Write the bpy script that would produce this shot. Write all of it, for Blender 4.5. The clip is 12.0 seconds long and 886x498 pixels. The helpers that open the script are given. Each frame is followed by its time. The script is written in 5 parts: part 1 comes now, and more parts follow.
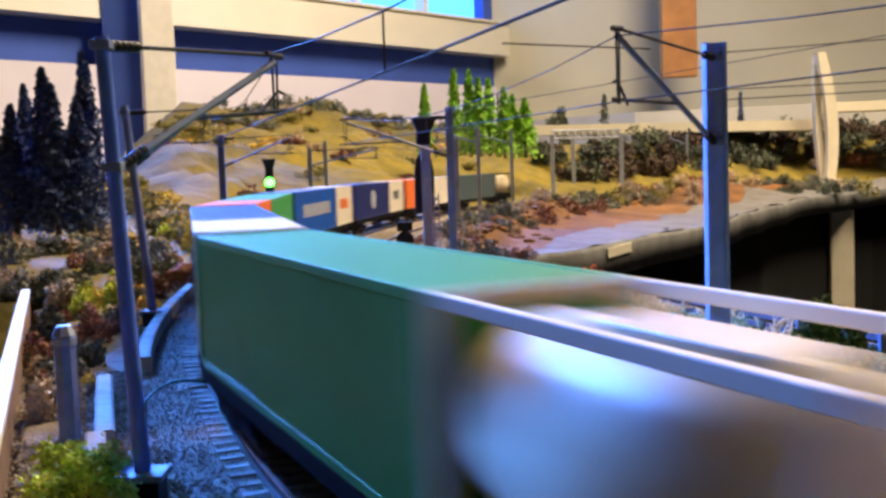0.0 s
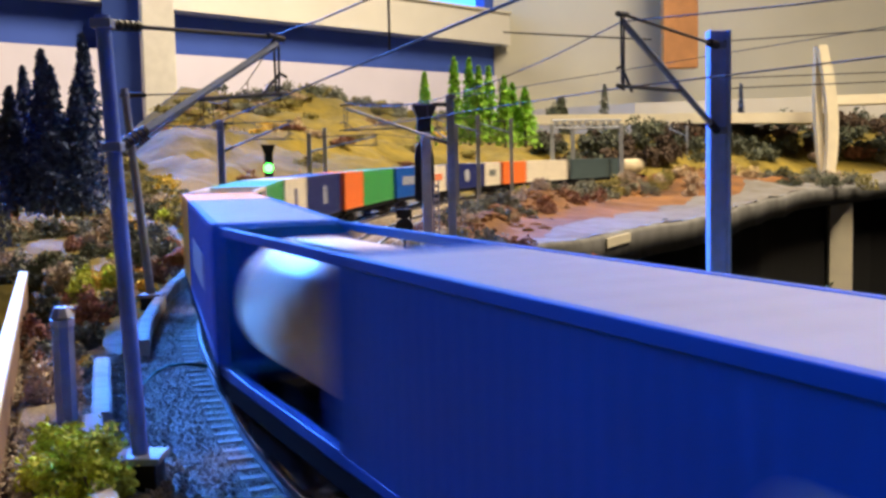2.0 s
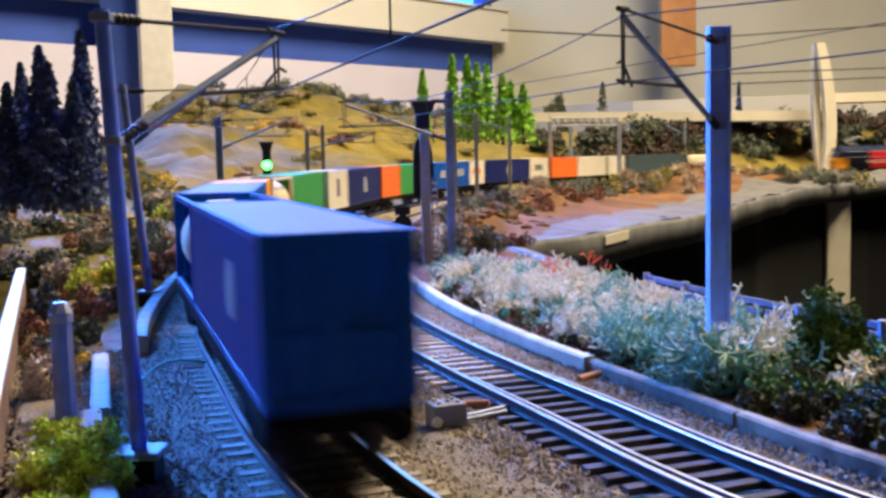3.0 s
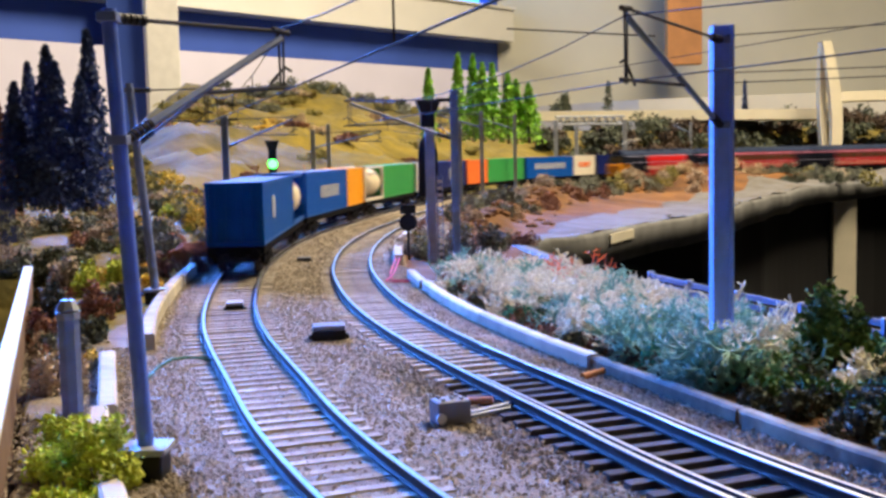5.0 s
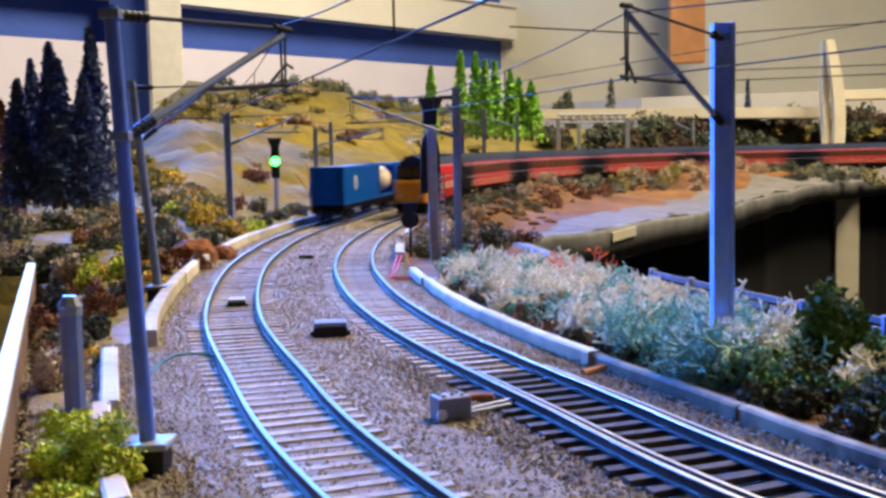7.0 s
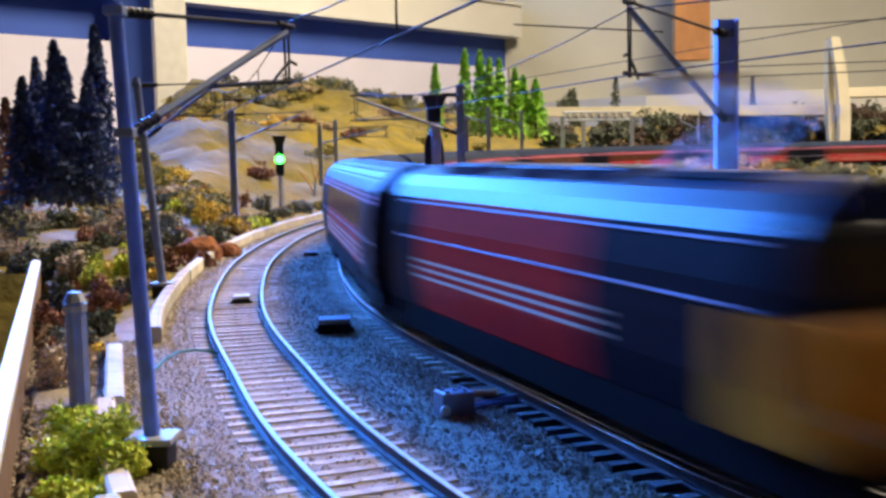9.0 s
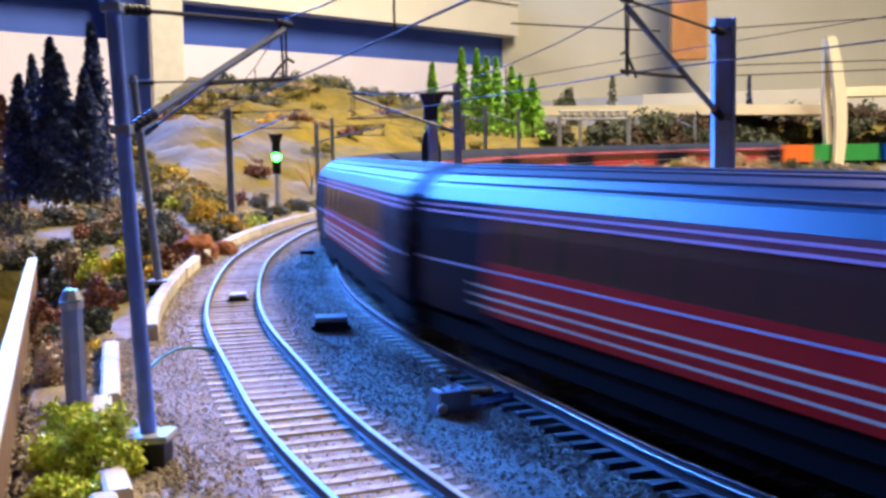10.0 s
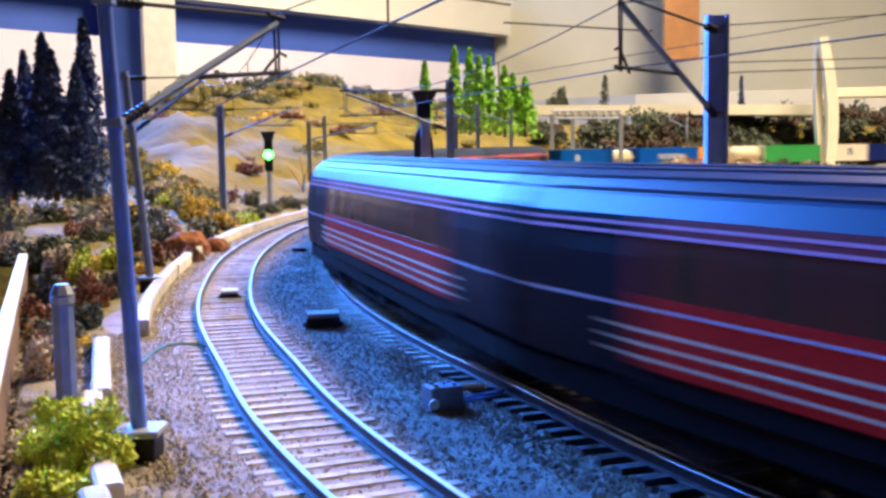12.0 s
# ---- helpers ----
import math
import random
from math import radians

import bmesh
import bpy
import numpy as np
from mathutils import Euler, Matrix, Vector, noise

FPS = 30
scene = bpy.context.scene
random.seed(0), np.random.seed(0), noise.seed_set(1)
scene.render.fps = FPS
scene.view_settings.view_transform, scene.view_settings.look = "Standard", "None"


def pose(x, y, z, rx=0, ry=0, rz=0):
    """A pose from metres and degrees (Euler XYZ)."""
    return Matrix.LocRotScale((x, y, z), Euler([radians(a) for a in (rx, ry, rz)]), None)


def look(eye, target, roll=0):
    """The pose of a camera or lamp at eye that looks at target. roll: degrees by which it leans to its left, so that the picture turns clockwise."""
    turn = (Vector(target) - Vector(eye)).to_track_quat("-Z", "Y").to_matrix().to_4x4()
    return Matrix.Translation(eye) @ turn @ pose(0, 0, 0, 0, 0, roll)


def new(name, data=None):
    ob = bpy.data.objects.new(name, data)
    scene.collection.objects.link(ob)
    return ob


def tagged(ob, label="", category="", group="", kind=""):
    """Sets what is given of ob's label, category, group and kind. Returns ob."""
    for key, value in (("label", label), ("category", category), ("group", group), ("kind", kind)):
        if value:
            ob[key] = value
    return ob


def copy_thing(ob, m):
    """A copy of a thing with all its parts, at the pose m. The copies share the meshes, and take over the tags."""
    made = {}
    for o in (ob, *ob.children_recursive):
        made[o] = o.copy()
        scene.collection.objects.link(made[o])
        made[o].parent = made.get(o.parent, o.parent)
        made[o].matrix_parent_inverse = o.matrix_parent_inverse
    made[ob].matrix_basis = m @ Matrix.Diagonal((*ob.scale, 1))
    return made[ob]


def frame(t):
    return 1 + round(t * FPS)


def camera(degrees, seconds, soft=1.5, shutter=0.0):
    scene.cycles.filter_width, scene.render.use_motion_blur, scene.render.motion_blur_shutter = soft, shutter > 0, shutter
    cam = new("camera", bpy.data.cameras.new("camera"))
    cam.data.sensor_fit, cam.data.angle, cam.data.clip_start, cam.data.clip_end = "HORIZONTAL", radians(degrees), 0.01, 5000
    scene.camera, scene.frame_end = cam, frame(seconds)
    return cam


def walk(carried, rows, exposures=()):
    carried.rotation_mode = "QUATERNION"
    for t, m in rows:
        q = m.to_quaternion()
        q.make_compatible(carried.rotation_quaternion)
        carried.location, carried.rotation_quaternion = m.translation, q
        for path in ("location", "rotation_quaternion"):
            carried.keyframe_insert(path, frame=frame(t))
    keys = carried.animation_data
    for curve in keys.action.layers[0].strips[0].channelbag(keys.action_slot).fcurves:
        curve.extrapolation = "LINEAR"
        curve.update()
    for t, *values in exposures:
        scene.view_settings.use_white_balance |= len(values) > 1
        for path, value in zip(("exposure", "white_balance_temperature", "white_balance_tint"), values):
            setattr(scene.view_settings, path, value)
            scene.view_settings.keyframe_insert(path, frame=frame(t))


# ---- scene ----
cam = camera(44.0, 12.0, soft=3.0, shutter=2.0)
# seconds, eye (m), yaw, pitch, roll (degrees)
PATH = [
    (0.0, 0.00071, 0.00098, 0.05392, -0.167, -4.391, -1.976),
    (0.5, 0.00082, 0.00110, 0.05367, -0.168, -4.473, -1.991),
    (1.0, 0.00056, 0.00160, 0.05342, -0.249, -4.640, -1.751),
    (1.5, 0.00007, 0.00187, 0.05320, -0.200, -4.840, -1.366),
    (2.0, 0.00009, 0.00214, 0.05317, -0.258, -4.976, -1.285),
    (2.5, -0.00004, 0.00237, 0.05273, -0.321, -5.001, -1.234),
    (3.0, -0.00032, 0.00261, 0.05258, -0.374, -5.082, -1.245),
    (5.0, 0.00002, 0.00115, 0.05253, -0.068, -5.138, -1.273),
    (5.5, 0.00033, 0.00114, 0.05268, -0.109, -5.073, -1.343),
    (6.0, 0.00038, 0.00092, 0.05242, -0.040, -5.124, -1.241),
    (6.5, 0.00054, 0.00076, 0.05242, 0.056, -5.166, -1.218),
    (7.0, 0.00038, 0.00037, 0.05231, 0.074, -5.239, -1.203),
    (9.0, 0.00063, -0.00019, 0.05197, 0.317, -5.334, -1.241),
    (9.5, 0.00070, -0.00038, 0.05200, 0.364, -5.289, -1.251),
    (10.0, 0.00053, -0.00004, 0.05179, 0.139, -5.403, -1.116),
    (10.5, 0.00078, 0.00084, 0.05160, -0.100, -5.407, -1.144),
    (11.0, 0.00042, 0.00042, 0.05123, -0.272, -5.539, -0.772),
    (11.5, 0.00035, 0.00058, 0.05112, -0.312, -5.474, -0.805),
    (12.0, 0.00040, 0.00034, 0.05096, -0.281, -5.447, -0.883),
]


def eye_pose(x, y, z, yaw, pitch, roll):
    a, b = radians(yaw), radians(pitch)
    way = Vector((-math.sin(a) * math.cos(b), math.cos(a) * math.cos(b), math.sin(b)))
    return look((x, y, z), Vector((x, y, z)) + way, roll)


walk(cam, [(t, eye_pose(*row)) for t, *row in PATH], [(0.0, 0.06, 6500, 16), (2.5, 0.14, 6250, 13), (5.0, 0.12, 6120, 11), (7.2, 0.04, 6120, 11), (8.8, 0.12, 6080, 12), (10.2, 0.42, 6060, 15), (12.0, 0.52, 6060, 15)])

# ---- light: a cool window wall ahead on the left, warm ceiling lamps over the far side ----
world = bpy.data.worlds.new("room_air")
scene.world = world
world.use_nodes = True
world.node_tree.nodes["Background"].inputs[0].default_value = (0.30, 0.42, 0.75, 1)
world.node_tree.nodes["Background"].inputs[1].default_value = 0.03


def area_lamp(name, eye, target, sx, sy, watts, colour, spread=180):
    data = bpy.data.lights.new(name, "AREA")
    data.shape, data.size, data.size_y, data.energy, data.color = "RECTANGLE", sx, sy, watts, colour
    data.spread = radians(spread)
    ob = new(name, data)
    ob.matrix_world = look(eye, target)
    return tagged(ob, kind="structure")


area_lamp("window_light", (-1.02, 1.78, 0.86), (0.06, 0.18, 0.0), 1.3, 0.7, 22, (0.06, 0.25, 1.0), 35)
area_lamp("ceiling_lamp_light", (0.80, 1.35, 1.5), (0.42, 1.1, 0), 1.3, 0.35, 88, (1.0, 0.81, 0.54))

# ---- materials ----


def material(name, colour, rough=0.7, metal=0.0, scale=300.0, spread=0.25, bump=0.3, second=None, island=0.0, piece=0.0, coat=0.0, depth=0.0003, gloss=0.5):
    """Two scales of noise vary the colour; the finer one also gives relief. scale: per metre."""
    m = bpy.data.materials.new(name)
    m.use_nodes = True
    nt = m.node_tree
    b = nt.nodes["Principled BSDF"]
    b.inputs["Roughness"].default_value, b.inputs["Metallic"].default_value = rough, metal
    b.inputs["Coat Weight"].default_value = coat
    b.inputs["Specular IOR Level"].default_value = gloss
    co = nt.nodes.new("ShaderNodeTexCoord")
    fine, wide = nt.nodes.new("ShaderNodeTexNoise"), nt.nodes.new("ShaderNodeTexNoise")
    fine.inputs["Scale"].default_value, wide.inputs["Scale"].default_value = scale, scale * 0.13
    fine.inputs["Detail"].default_value = wide.inputs["Detail"].default_value = 4
    for n in (fine, wide):
        nt.links.new(co.outputs["Object"], n.inputs["Vector"])
    mix = nt.nodes.new("ShaderNodeMix")
    mix.data_type = "RGBA"
    c2 = second or [c * (1 - spread) for c in colour]
    c1 = colour if second else [min(1, c * (1 + spread * 0.6)) for c in colour]
    mix.inputs[6].default_value, mix.inputs[7].default_value = (*c1, 1), (*c2, 1)
    total = nt.nodes.new("ShaderNodeMath")
    total.operation = "MULTIPLY_ADD"
    nt.links.new(fine.outputs["Fac"], total.inputs[0])
    total.inputs[1].default_value = 1.6
    shift = nt.nodes.new("ShaderNodeMath")
    shift.operation = "MULTIPLY_ADD"
    nt.links.new(wide.outputs["Fac"], shift.inputs[0])
    shift.inputs[1].default_value, shift.inputs[2].default_value = 1.8, -1.2
    nt.links.new(shift.outputs[0], total.inputs[2])
    total.use_clamp = True
    nt.links.new(total.outputs[0], mix.inputs[0])
    out = mix.outputs[2]
    if island or piece:
        geo = nt.nodes.new("ShaderNodeNewGeometry" if island else "ShaderNodeObjectInfo")
        hsv = nt.nodes.new("ShaderNodeHueSaturation")
        amp = nt.nodes.new("ShaderNodeMapRange")
        k = island or piece
        amp.inputs["To Min"].default_value, amp.inputs["To Max"].default_value = 1 - k, 1 + k
        nt.links.new(geo.outputs["Random Per Island" if island else "Random"], amp.inputs["Value"])
        nt.links.new(amp.outputs[0], hsv.inputs["Value"])
        nt.links.new(out, hsv.inputs["Color"])
        out = hsv.outputs[0]
    nt.links.new(out, b.inputs["Base Color"])
    if bump:
        bp = nt.nodes.new("ShaderNodeBump")
        bp.inputs["Strength"].default_value, bp.inputs["Distance"].default_value = bump, depth
        nt.links.new(fine.outputs["Fac"], bp.inputs["Height"])
        nt.links.new(bp.outputs[0], b.inputs["Normal"])
    return m


def glow(name, colour, strength):
    m = bpy.data.materials.new(name)
    m.use_nodes = True
    b = m.node_tree.nodes["Principled BSDF"]
    b.inputs["Base Color"].default_value = (*colour, 1)
    b.inputs["Emission Color"].default_value, b.inputs["Emission Strength"].default_value = (*colour, 1), strength
    return m


BALLAST = material("ballast", (0.34, 0.28, 0.205), 0.9, 0, 1100, 0.5, 1.0, (0.13, 0.10, 0.075), depth=0.0006)
STONE = material("ballast_stone", (0.40, 0.335, 0.26), 0.9, 0, 60, 0.3, 0.2, (0.24, 0.195, 0.145), island=0.5)
SOIL = material("soil", (0.20, 0.085, 0.016), 0.95, 0, 45, 0.4, 0.9, (0.055, 0.022, 0.007), depth=0.002)
RAIL = material("rail_steel", (0.05, 0.045, 0.05), 0.8, 0.0, 400, 0.4, 0.1)
RAILTOP = material("polished_rail_top", (0.80, 0.82, 0.85), 0.30, 1.0, 500, 0.15, 0.05)
SLEEPER = material("sleeper_dusted", (0.44, 0.38, 0.315), 0.9, 0, 500, 0.3, 0.4, piece=0.25)
SLEEPER_DARK = material("sleeper_dark", (0.05, 0.04, 0.036), 0.85, 0, 500, 0.4, 0.4, piece=0.3)
GREY_METAL = material("mast_grey", (0.34, 0.36, 0.40), 0.5, 0.2, 250, 0.3, 0.15)
DARK_METAL = material("mast_dark", (0.20, 0.25, 0.42), 0.45, 0.1, 250, 0.3, 0.15)
# blue light falling on the two nearest masts is put into these colours
MAST_BLUE = material("mast_blue_light", (0.13, 0.23, 0.80), 0.45, 0.0, 250, 0.25, 0.15)
MAST_PALE = material("mast_pale_blue_light", (0.30, 0.44, 0.92), 0.5, 0.0, 250, 0.2, 0.15)
BLACK = material("black_plastic", (0.010, 0.010, 0.012), 0.45, 0, 300, 0.3, 0.1, gloss=0.2)
WIRE = material("wire_metal", (0.07, 0.07, 0.08), 0.75, 0.0, 300, 0.2, 0.0, gloss=0.12)
CREAM = material("cream_paint", (0.84, 0.77, 0.58), 0.6, 0, 40, 0.08, 0.1)
# unseen ceiling and walls, kept dark so that little light bounces back
CEILING = material("low_bounce_ceiling", (0.07, 0.065, 0.06), 0.9, 0, 4, 0.1, 0.1)
HIDDENWALL = material("low_bounce_wall", (0.016, 0.014, 0.014), 0.9, 0, 4, 0.12, 0.1)
WHITE = material("white_paint", (0.78, 0.76, 0.72), 0.6, 0, 60, 0.1, 0.1)
WALLGREEN = material("pale_wall", (0.72, 0.70, 0.57), 0.9, 0, 4, 0.12, 0.1)
BEAM = material("beam_plaster", (0.86, 0.84, 0.78), 0.85, 0, 8, 0.08, 0.1)
# blue shade under the beam and on the column's side, put into the colour
SHADOWBLUE = material("blue_shade_wall", (0.055, 0.12, 0.52), 0.8, 0, 8, 0.15, 0.1)
PINKBOARD = material("pale_backdrop_board", (0.78, 0.75, 0.92), 0.9, 0, 5, 0.12, 0.05)
WOOD = material("orange_wood", (0.55, 0.25, 0.09), 0.6, 0, 30, 0.25, 0.2)
KERB_WORN = material("worn_trough", (0.34, 0.30, 0.22), 0.85, 0, 140, 0.3, 0.7, (0.05, 0.05, 0.052), piece=0.25, depth=0.001)
KERB = material("cream_trough", (0.64, 0.57, 0.44), 0.8, 0, 110, 0.3, 0.4, (0.34, 0.31, 0.27), piece=0.2, depth=0.0008)
# near black: the shade below the layout, put into the colour
BOARD_SHADE = material("board_shade", (0.004, 0.004, 0.004), 1.0, 0, 3, 0.3, 0)
CLOUDBOARD = material("cloudy_backdrop", (0.62, 0.60, 0.55), 0.9, 0, 6, 0.25, 0.05)
BLUEPANE = glow("blue_daylight_pane", (0.06, 0.36, 1.0), 2.8)
GREENLAMP = glow("green_signal_lamp", (0.09, 1.0, 0.10), 7.0)
LIP = material("grey_board_edge", (0.17, 0.17, 0.165), 0.8, 0, 60, 0.3, 0.5, (0.07, 0.07, 0.065))
MARGIN = material("dusty_grey_margin", (0.15, 0.148, 0.145), 0.95, 0, 55, 0.3, 0.8, (0.10, 0.085, 0.065), depth=0.002)

# ---- mesh helpers: all sizes below are in millimetres ----
MM = 0.001


def box(bm, x0, y0, z0, x1, y1, z1, bevel=0.0, m=None):
    g = bmesh.ops.create_cube(bm, size=1)["verts"]
    for v in g:
        v.co = Vector(((x0 + x1) / 2 + v.co.x * (x1 - x0), (y0 + y1) / 2 + v.co.y * (y1 - y0), (z0 + z1) / 2 + v.co.z * (z1 - z0)))
    if bevel:
        es = list({e for v in g for e in v.link_edges})
        r = bmesh.ops.bevel(bm, geom=es, offset=bevel, segments=2, affect="EDGES", profile=0.5)
        g = list({v for f in r["faces"] for v in f.verts} | {v for v in g if v.is_valid})
    if m:
        for v in g:
            v.co = m @ v.co
    return g


def rod(bm, a, b, r0, r1=None, seg=8):
    a, b = Vector(a), Vector(b)
    r1 = r0 if r1 is None else r1
    d = b - a
    m = Matrix.Translation((a + b) / 2) @ d.to_track_quat("Z", "Y").to_matrix().to_4x4()
    return bmesh.ops.create_cone(bm, cap_ends=True, segments=seg, radius1=r0, radius2=r1, depth=d.length, matrix=m)["verts"]


def tube(bm, pts, r, seg=6):
    for a, b in zip(pts[:-1], pts[1:]):
        rod(bm, a, b, r, r, seg)


def ball(bm, c, rx, ry=None, rz=None, sub=2):
    m = Matrix.Translation(c) @ Matrix.Diagonal((rx, ry or rx, rz or rx, 1))
    return bmesh.ops.create_icosphere(bm, subdivisions=sub, radius=1, matrix=m)["verts"]


def sweep(bm, path, profile, close=True):
    """Carries a profile of (sideways, up) along a path of (x, y, z); sideways is to the right of the way."""
    rings = []
    n = len(path)
    for i, p in enumerate(path):
        a, b = Vector(path[max(i - 1, 0)]), Vector(path[min(i + 1, n - 1)])
        d = (b - a).normalized()
        side = Vector((d.y, -d.x, 0)).normalized()
        rings.append([bm.verts.new(Vector(p) + side * u + Vector((0, 0, h))) for u, h in profile])
    k = len(profile)
    for r0, r1 in zip(rings[:-1], rings[1:]):
        for j in range(k if close else k - 1):
            bm.faces.new((r0[j], r0[(j + 1) % k], r1[(j + 1) % k], r1[j]))
    if close:
        bm.faces.new(rings[0])
        bm.faces.new(rings[-1][::-1])


def finish(bm, name, mat, smooth=False):
    bmesh.ops.recalc_face_normals(bm, faces=bm.faces)
    me = bpy.data.meshes.new(name)
    bm.to_mesh(me)
    bm.free()
    me.transform(Matrix.Scale(MM, 4))
    me.materials.append(mat)
    if smooth:
        me.shade_smooth()
    return me


def part(name, bm, mat, parent=None, label="", smooth=False):
    ob = new(name, finish(bm, name, mat, smooth))
    ob.parent = parent
    return tagged(ob, label)


def thing(name, label, category, group="", kind="", x=0, y=0, z=0, rz=0):
    ob = new(name)
    ob.empty_display_size = 0.01
    ob.matrix_basis = pose(x * MM, y * MM, z * MM, 0, 0, rz)
    return tagged(ob, label, category, group, kind)


# ---- the line of the two tracks ----


class Line:
    """A smooth line through a few plan points, by its length in millimetres."""

    def __init__(self, knots):
        k = [Vector(p) for p in knots]
        k = [k[0] * 2 - k[1]] + k + [k[-1] * 2 - k[-2]]
        pts = []
        for i in range(1, len(k) - 2):
            for j in range(40):
                u = j / 40
                a, b, c, d = k[i - 1], k[i], k[i + 1], k[i + 2]
                pts.append(0.5 * (2 * b + (c - a) * u + (2 * a - 5 * b + 4 * c - d) * u * u + (3 * b - a - 3 * c + d) * u ** 3))
        pts.append(k[-2])
        self.x = np.array([p.x for p in pts])
        self.y = np.array([p.y for p in pts])
        self.s = np.concatenate([[0], np.cumsum(np.hypot(np.diff(self.x), np.diff(self.y)))])
        self.length = self.s[-1]

    def at(self, s):
        if s < 0 or s > self.length:
            e = 0 if s < 0 else self.length
            p, h = self.at(e), self.heading(e)
            return p + Vector((math.cos(h), math.sin(h))) * (s - e)
        return Vector((float(np.interp(s, self.s, self.x)), float(np.interp(s, self.s, self.y))))

    def heading(self, s):
        s = min(max(s, 6), self.length - 6)
        d = self.at(s + 5) - self.at(s - 5)
        return math.atan2(d.y, d.x)

    def side(self, s, u):
        """The point u to the right of the line."""
        h = self.heading(s)
        return self.at(s) + Vector((math.sin(h), -math.cos(h))) * u

    def s_at_y(self, y):
        return float(self.s[int(np.argmin(np.abs(self.y - y)))])


TRACK_A = Line([(217, -233), (80, -21), (-9, 163), (-45, 266), (-71, 364), (-90, 493), (-96, 602), (-94, 698), (-83, 808), (-43, 1054), (43, 1342), (174, 1574), (365, 1759), (625, 1876), (998, 1944), (1649, 1985)])
TRACK_B = Line([(217, -151), (124, 16), (54, 156), (27, 225), (-1, 302), (-20, 370), (-33, 438), (-42, 511), (-46, 602), (-43, 698), (-33, 794), (7, 1027), (89, 1294), (213, 1503), (386, 1663), (634, 1780), (998, 1841), (1649, 1876)])

# ---- ground sheet ----


def lerp_table(table, v):
    return float(np.interp(v, [a for a, b in table], [b for a, b in table]))


SY = TRACK_B.s_at_y
# distance from the inner track to the inner edge of the board, by length along the track
EDGE = [(0, 112), (496, 111), (648, 107), (740, 102), (828, 93), (890, 90), (960, 124), (1080, 162), (1240, 209), (1416, 258), (1620, 266), (1844, 240), (2192, 130), (2308, 92), (3300, 86)]
FAR0 = SY(850)


def board_line(x, y):
    """How far a point lies left of the brown board in the near corner."""
    return (-60 - x) * 0.944 + (140 - y) * 0.33


def height(s, u, x, y):
    n1 = noise.noise(Vector((x * 0.012, y * 0.012, 0.3)))
    n2 = noise.noise(Vector((x * 0.05, y * 0.05, 3.1)))
    d = -u - 80
    z = -3.2
    if d > 0:
        if board_line(x, y) > -1 and y < 462:
            return -90
        near = min(d * 0.26, 36) + n1 * 7 * min(d / 50, 1)
        far = min(d * 0.30, 150) + n1 * 22 * min(d / 90, 1) + n2 * 5 * min(d / 50, 1)
        k = min(max((y - 620) / 420, 0), 1)
        hill = near * (1 - k) + far * k
        fade = min(max((s - FAR0 - 760) / 300, 0), 1)
        hill = hill * (1 - fade) + min(d * 0.40, 84) * fade
        a = x / max(y, 1)
        hill *= min(max((a + 0.36) / 0.13, 0.32), 1)
        if y < 420:
            hill *= min(max((y - 290) / 130, 0.05), 1) * 0.6
        z += hill + n2 * 2.2 * min(d / 20, 1)
    elif u > 26:
        d = u - 26
        k = min(max((s - SY(580)) / 220, 0), 1)
        z += k * (-min(d * 0.05, 9) + n1 * 7 * min(d / 40, 1) + n2 * 2.0) + (1 - k) * n2 * 1.2
        z += k * 11 * (0.7 + n1) * math.exp(-((u - 58 - 10 * n1) / 16) ** 2) * min(max((s - SY(640)) / 120, 0), 1)
        z += 24 * math.exp(-(((x - 400) / 70) ** 2 + ((y - 1560) / 60) ** 2))
    else:
        low = 0.0 if u < -26 or s > SY(300) else min((SY(300) - s) / 60, 1) * min((26 + u) / 14, 1) * 1.5
        z += 0.52 - low + 0.24 * noise.noise(Vector((x * 0.25, y * 0.25, 7)))
    return z


BED = [(SY(120), -124), (SY(300), -104), (SY(400), -82), (SY(420), -80)]
GRASS = material("hill_grass", (0.23, 0.165, 0.012), 0.95, 0, 40, 0.5, 1.0, (0.085, 0.070, 0.012), depth=0.004)


def ground_sheet():
    ss = list(np.arange(0, 800, 6)) + list(np.arange(800, 3250, 12))
    bands = {"trackbed": (26, -80, 60), "soil_ground": (1, 26, 30), "grass_ground": (-80, -820, 70)}
    for name, (u0, u1, n) in bands.items():
        bm = bmesh.new()
        rows = []
        for s in ss:
            a = lerp_table(EDGE, s) if name == "soil_ground" else lerp_table(BED, s) if name == "grass_ground" else u0
            b = lerp_table(BED, s) if name == "trackbed" else u1
            row = []
            for i in range(n + 1):
                k = i / n
                if name == "grass_ground":
                    k = k ** 1.7
                u = a + (b - a) * k
                p = TRACK_B.side(s, u)
                row.append(bm.verts.new((p.x, p.y, height(s, u, p.x, p.y))))
            rows.append(row)
        for r0, r1 in zip(rows[:-1], rows[1:]):
            for i in range(n):
                bm.faces.new((r0[i], r0[i + 1], r1[i + 1], r1[i]))
        label = {"trackbed": "grey brown ballasted trackbed with fine stones", "soil_ground": "reddish brown soil beside the track", "grass_ground": "dry olive yellow grass bank and hill"}[name]
        tagged(part(name, bm, {"trackbed": BALLAST, "soil_ground": SOIL, "grass_ground": GRASS}[name], None, label, True), category="ground", kind="structure")


ground_sheet()

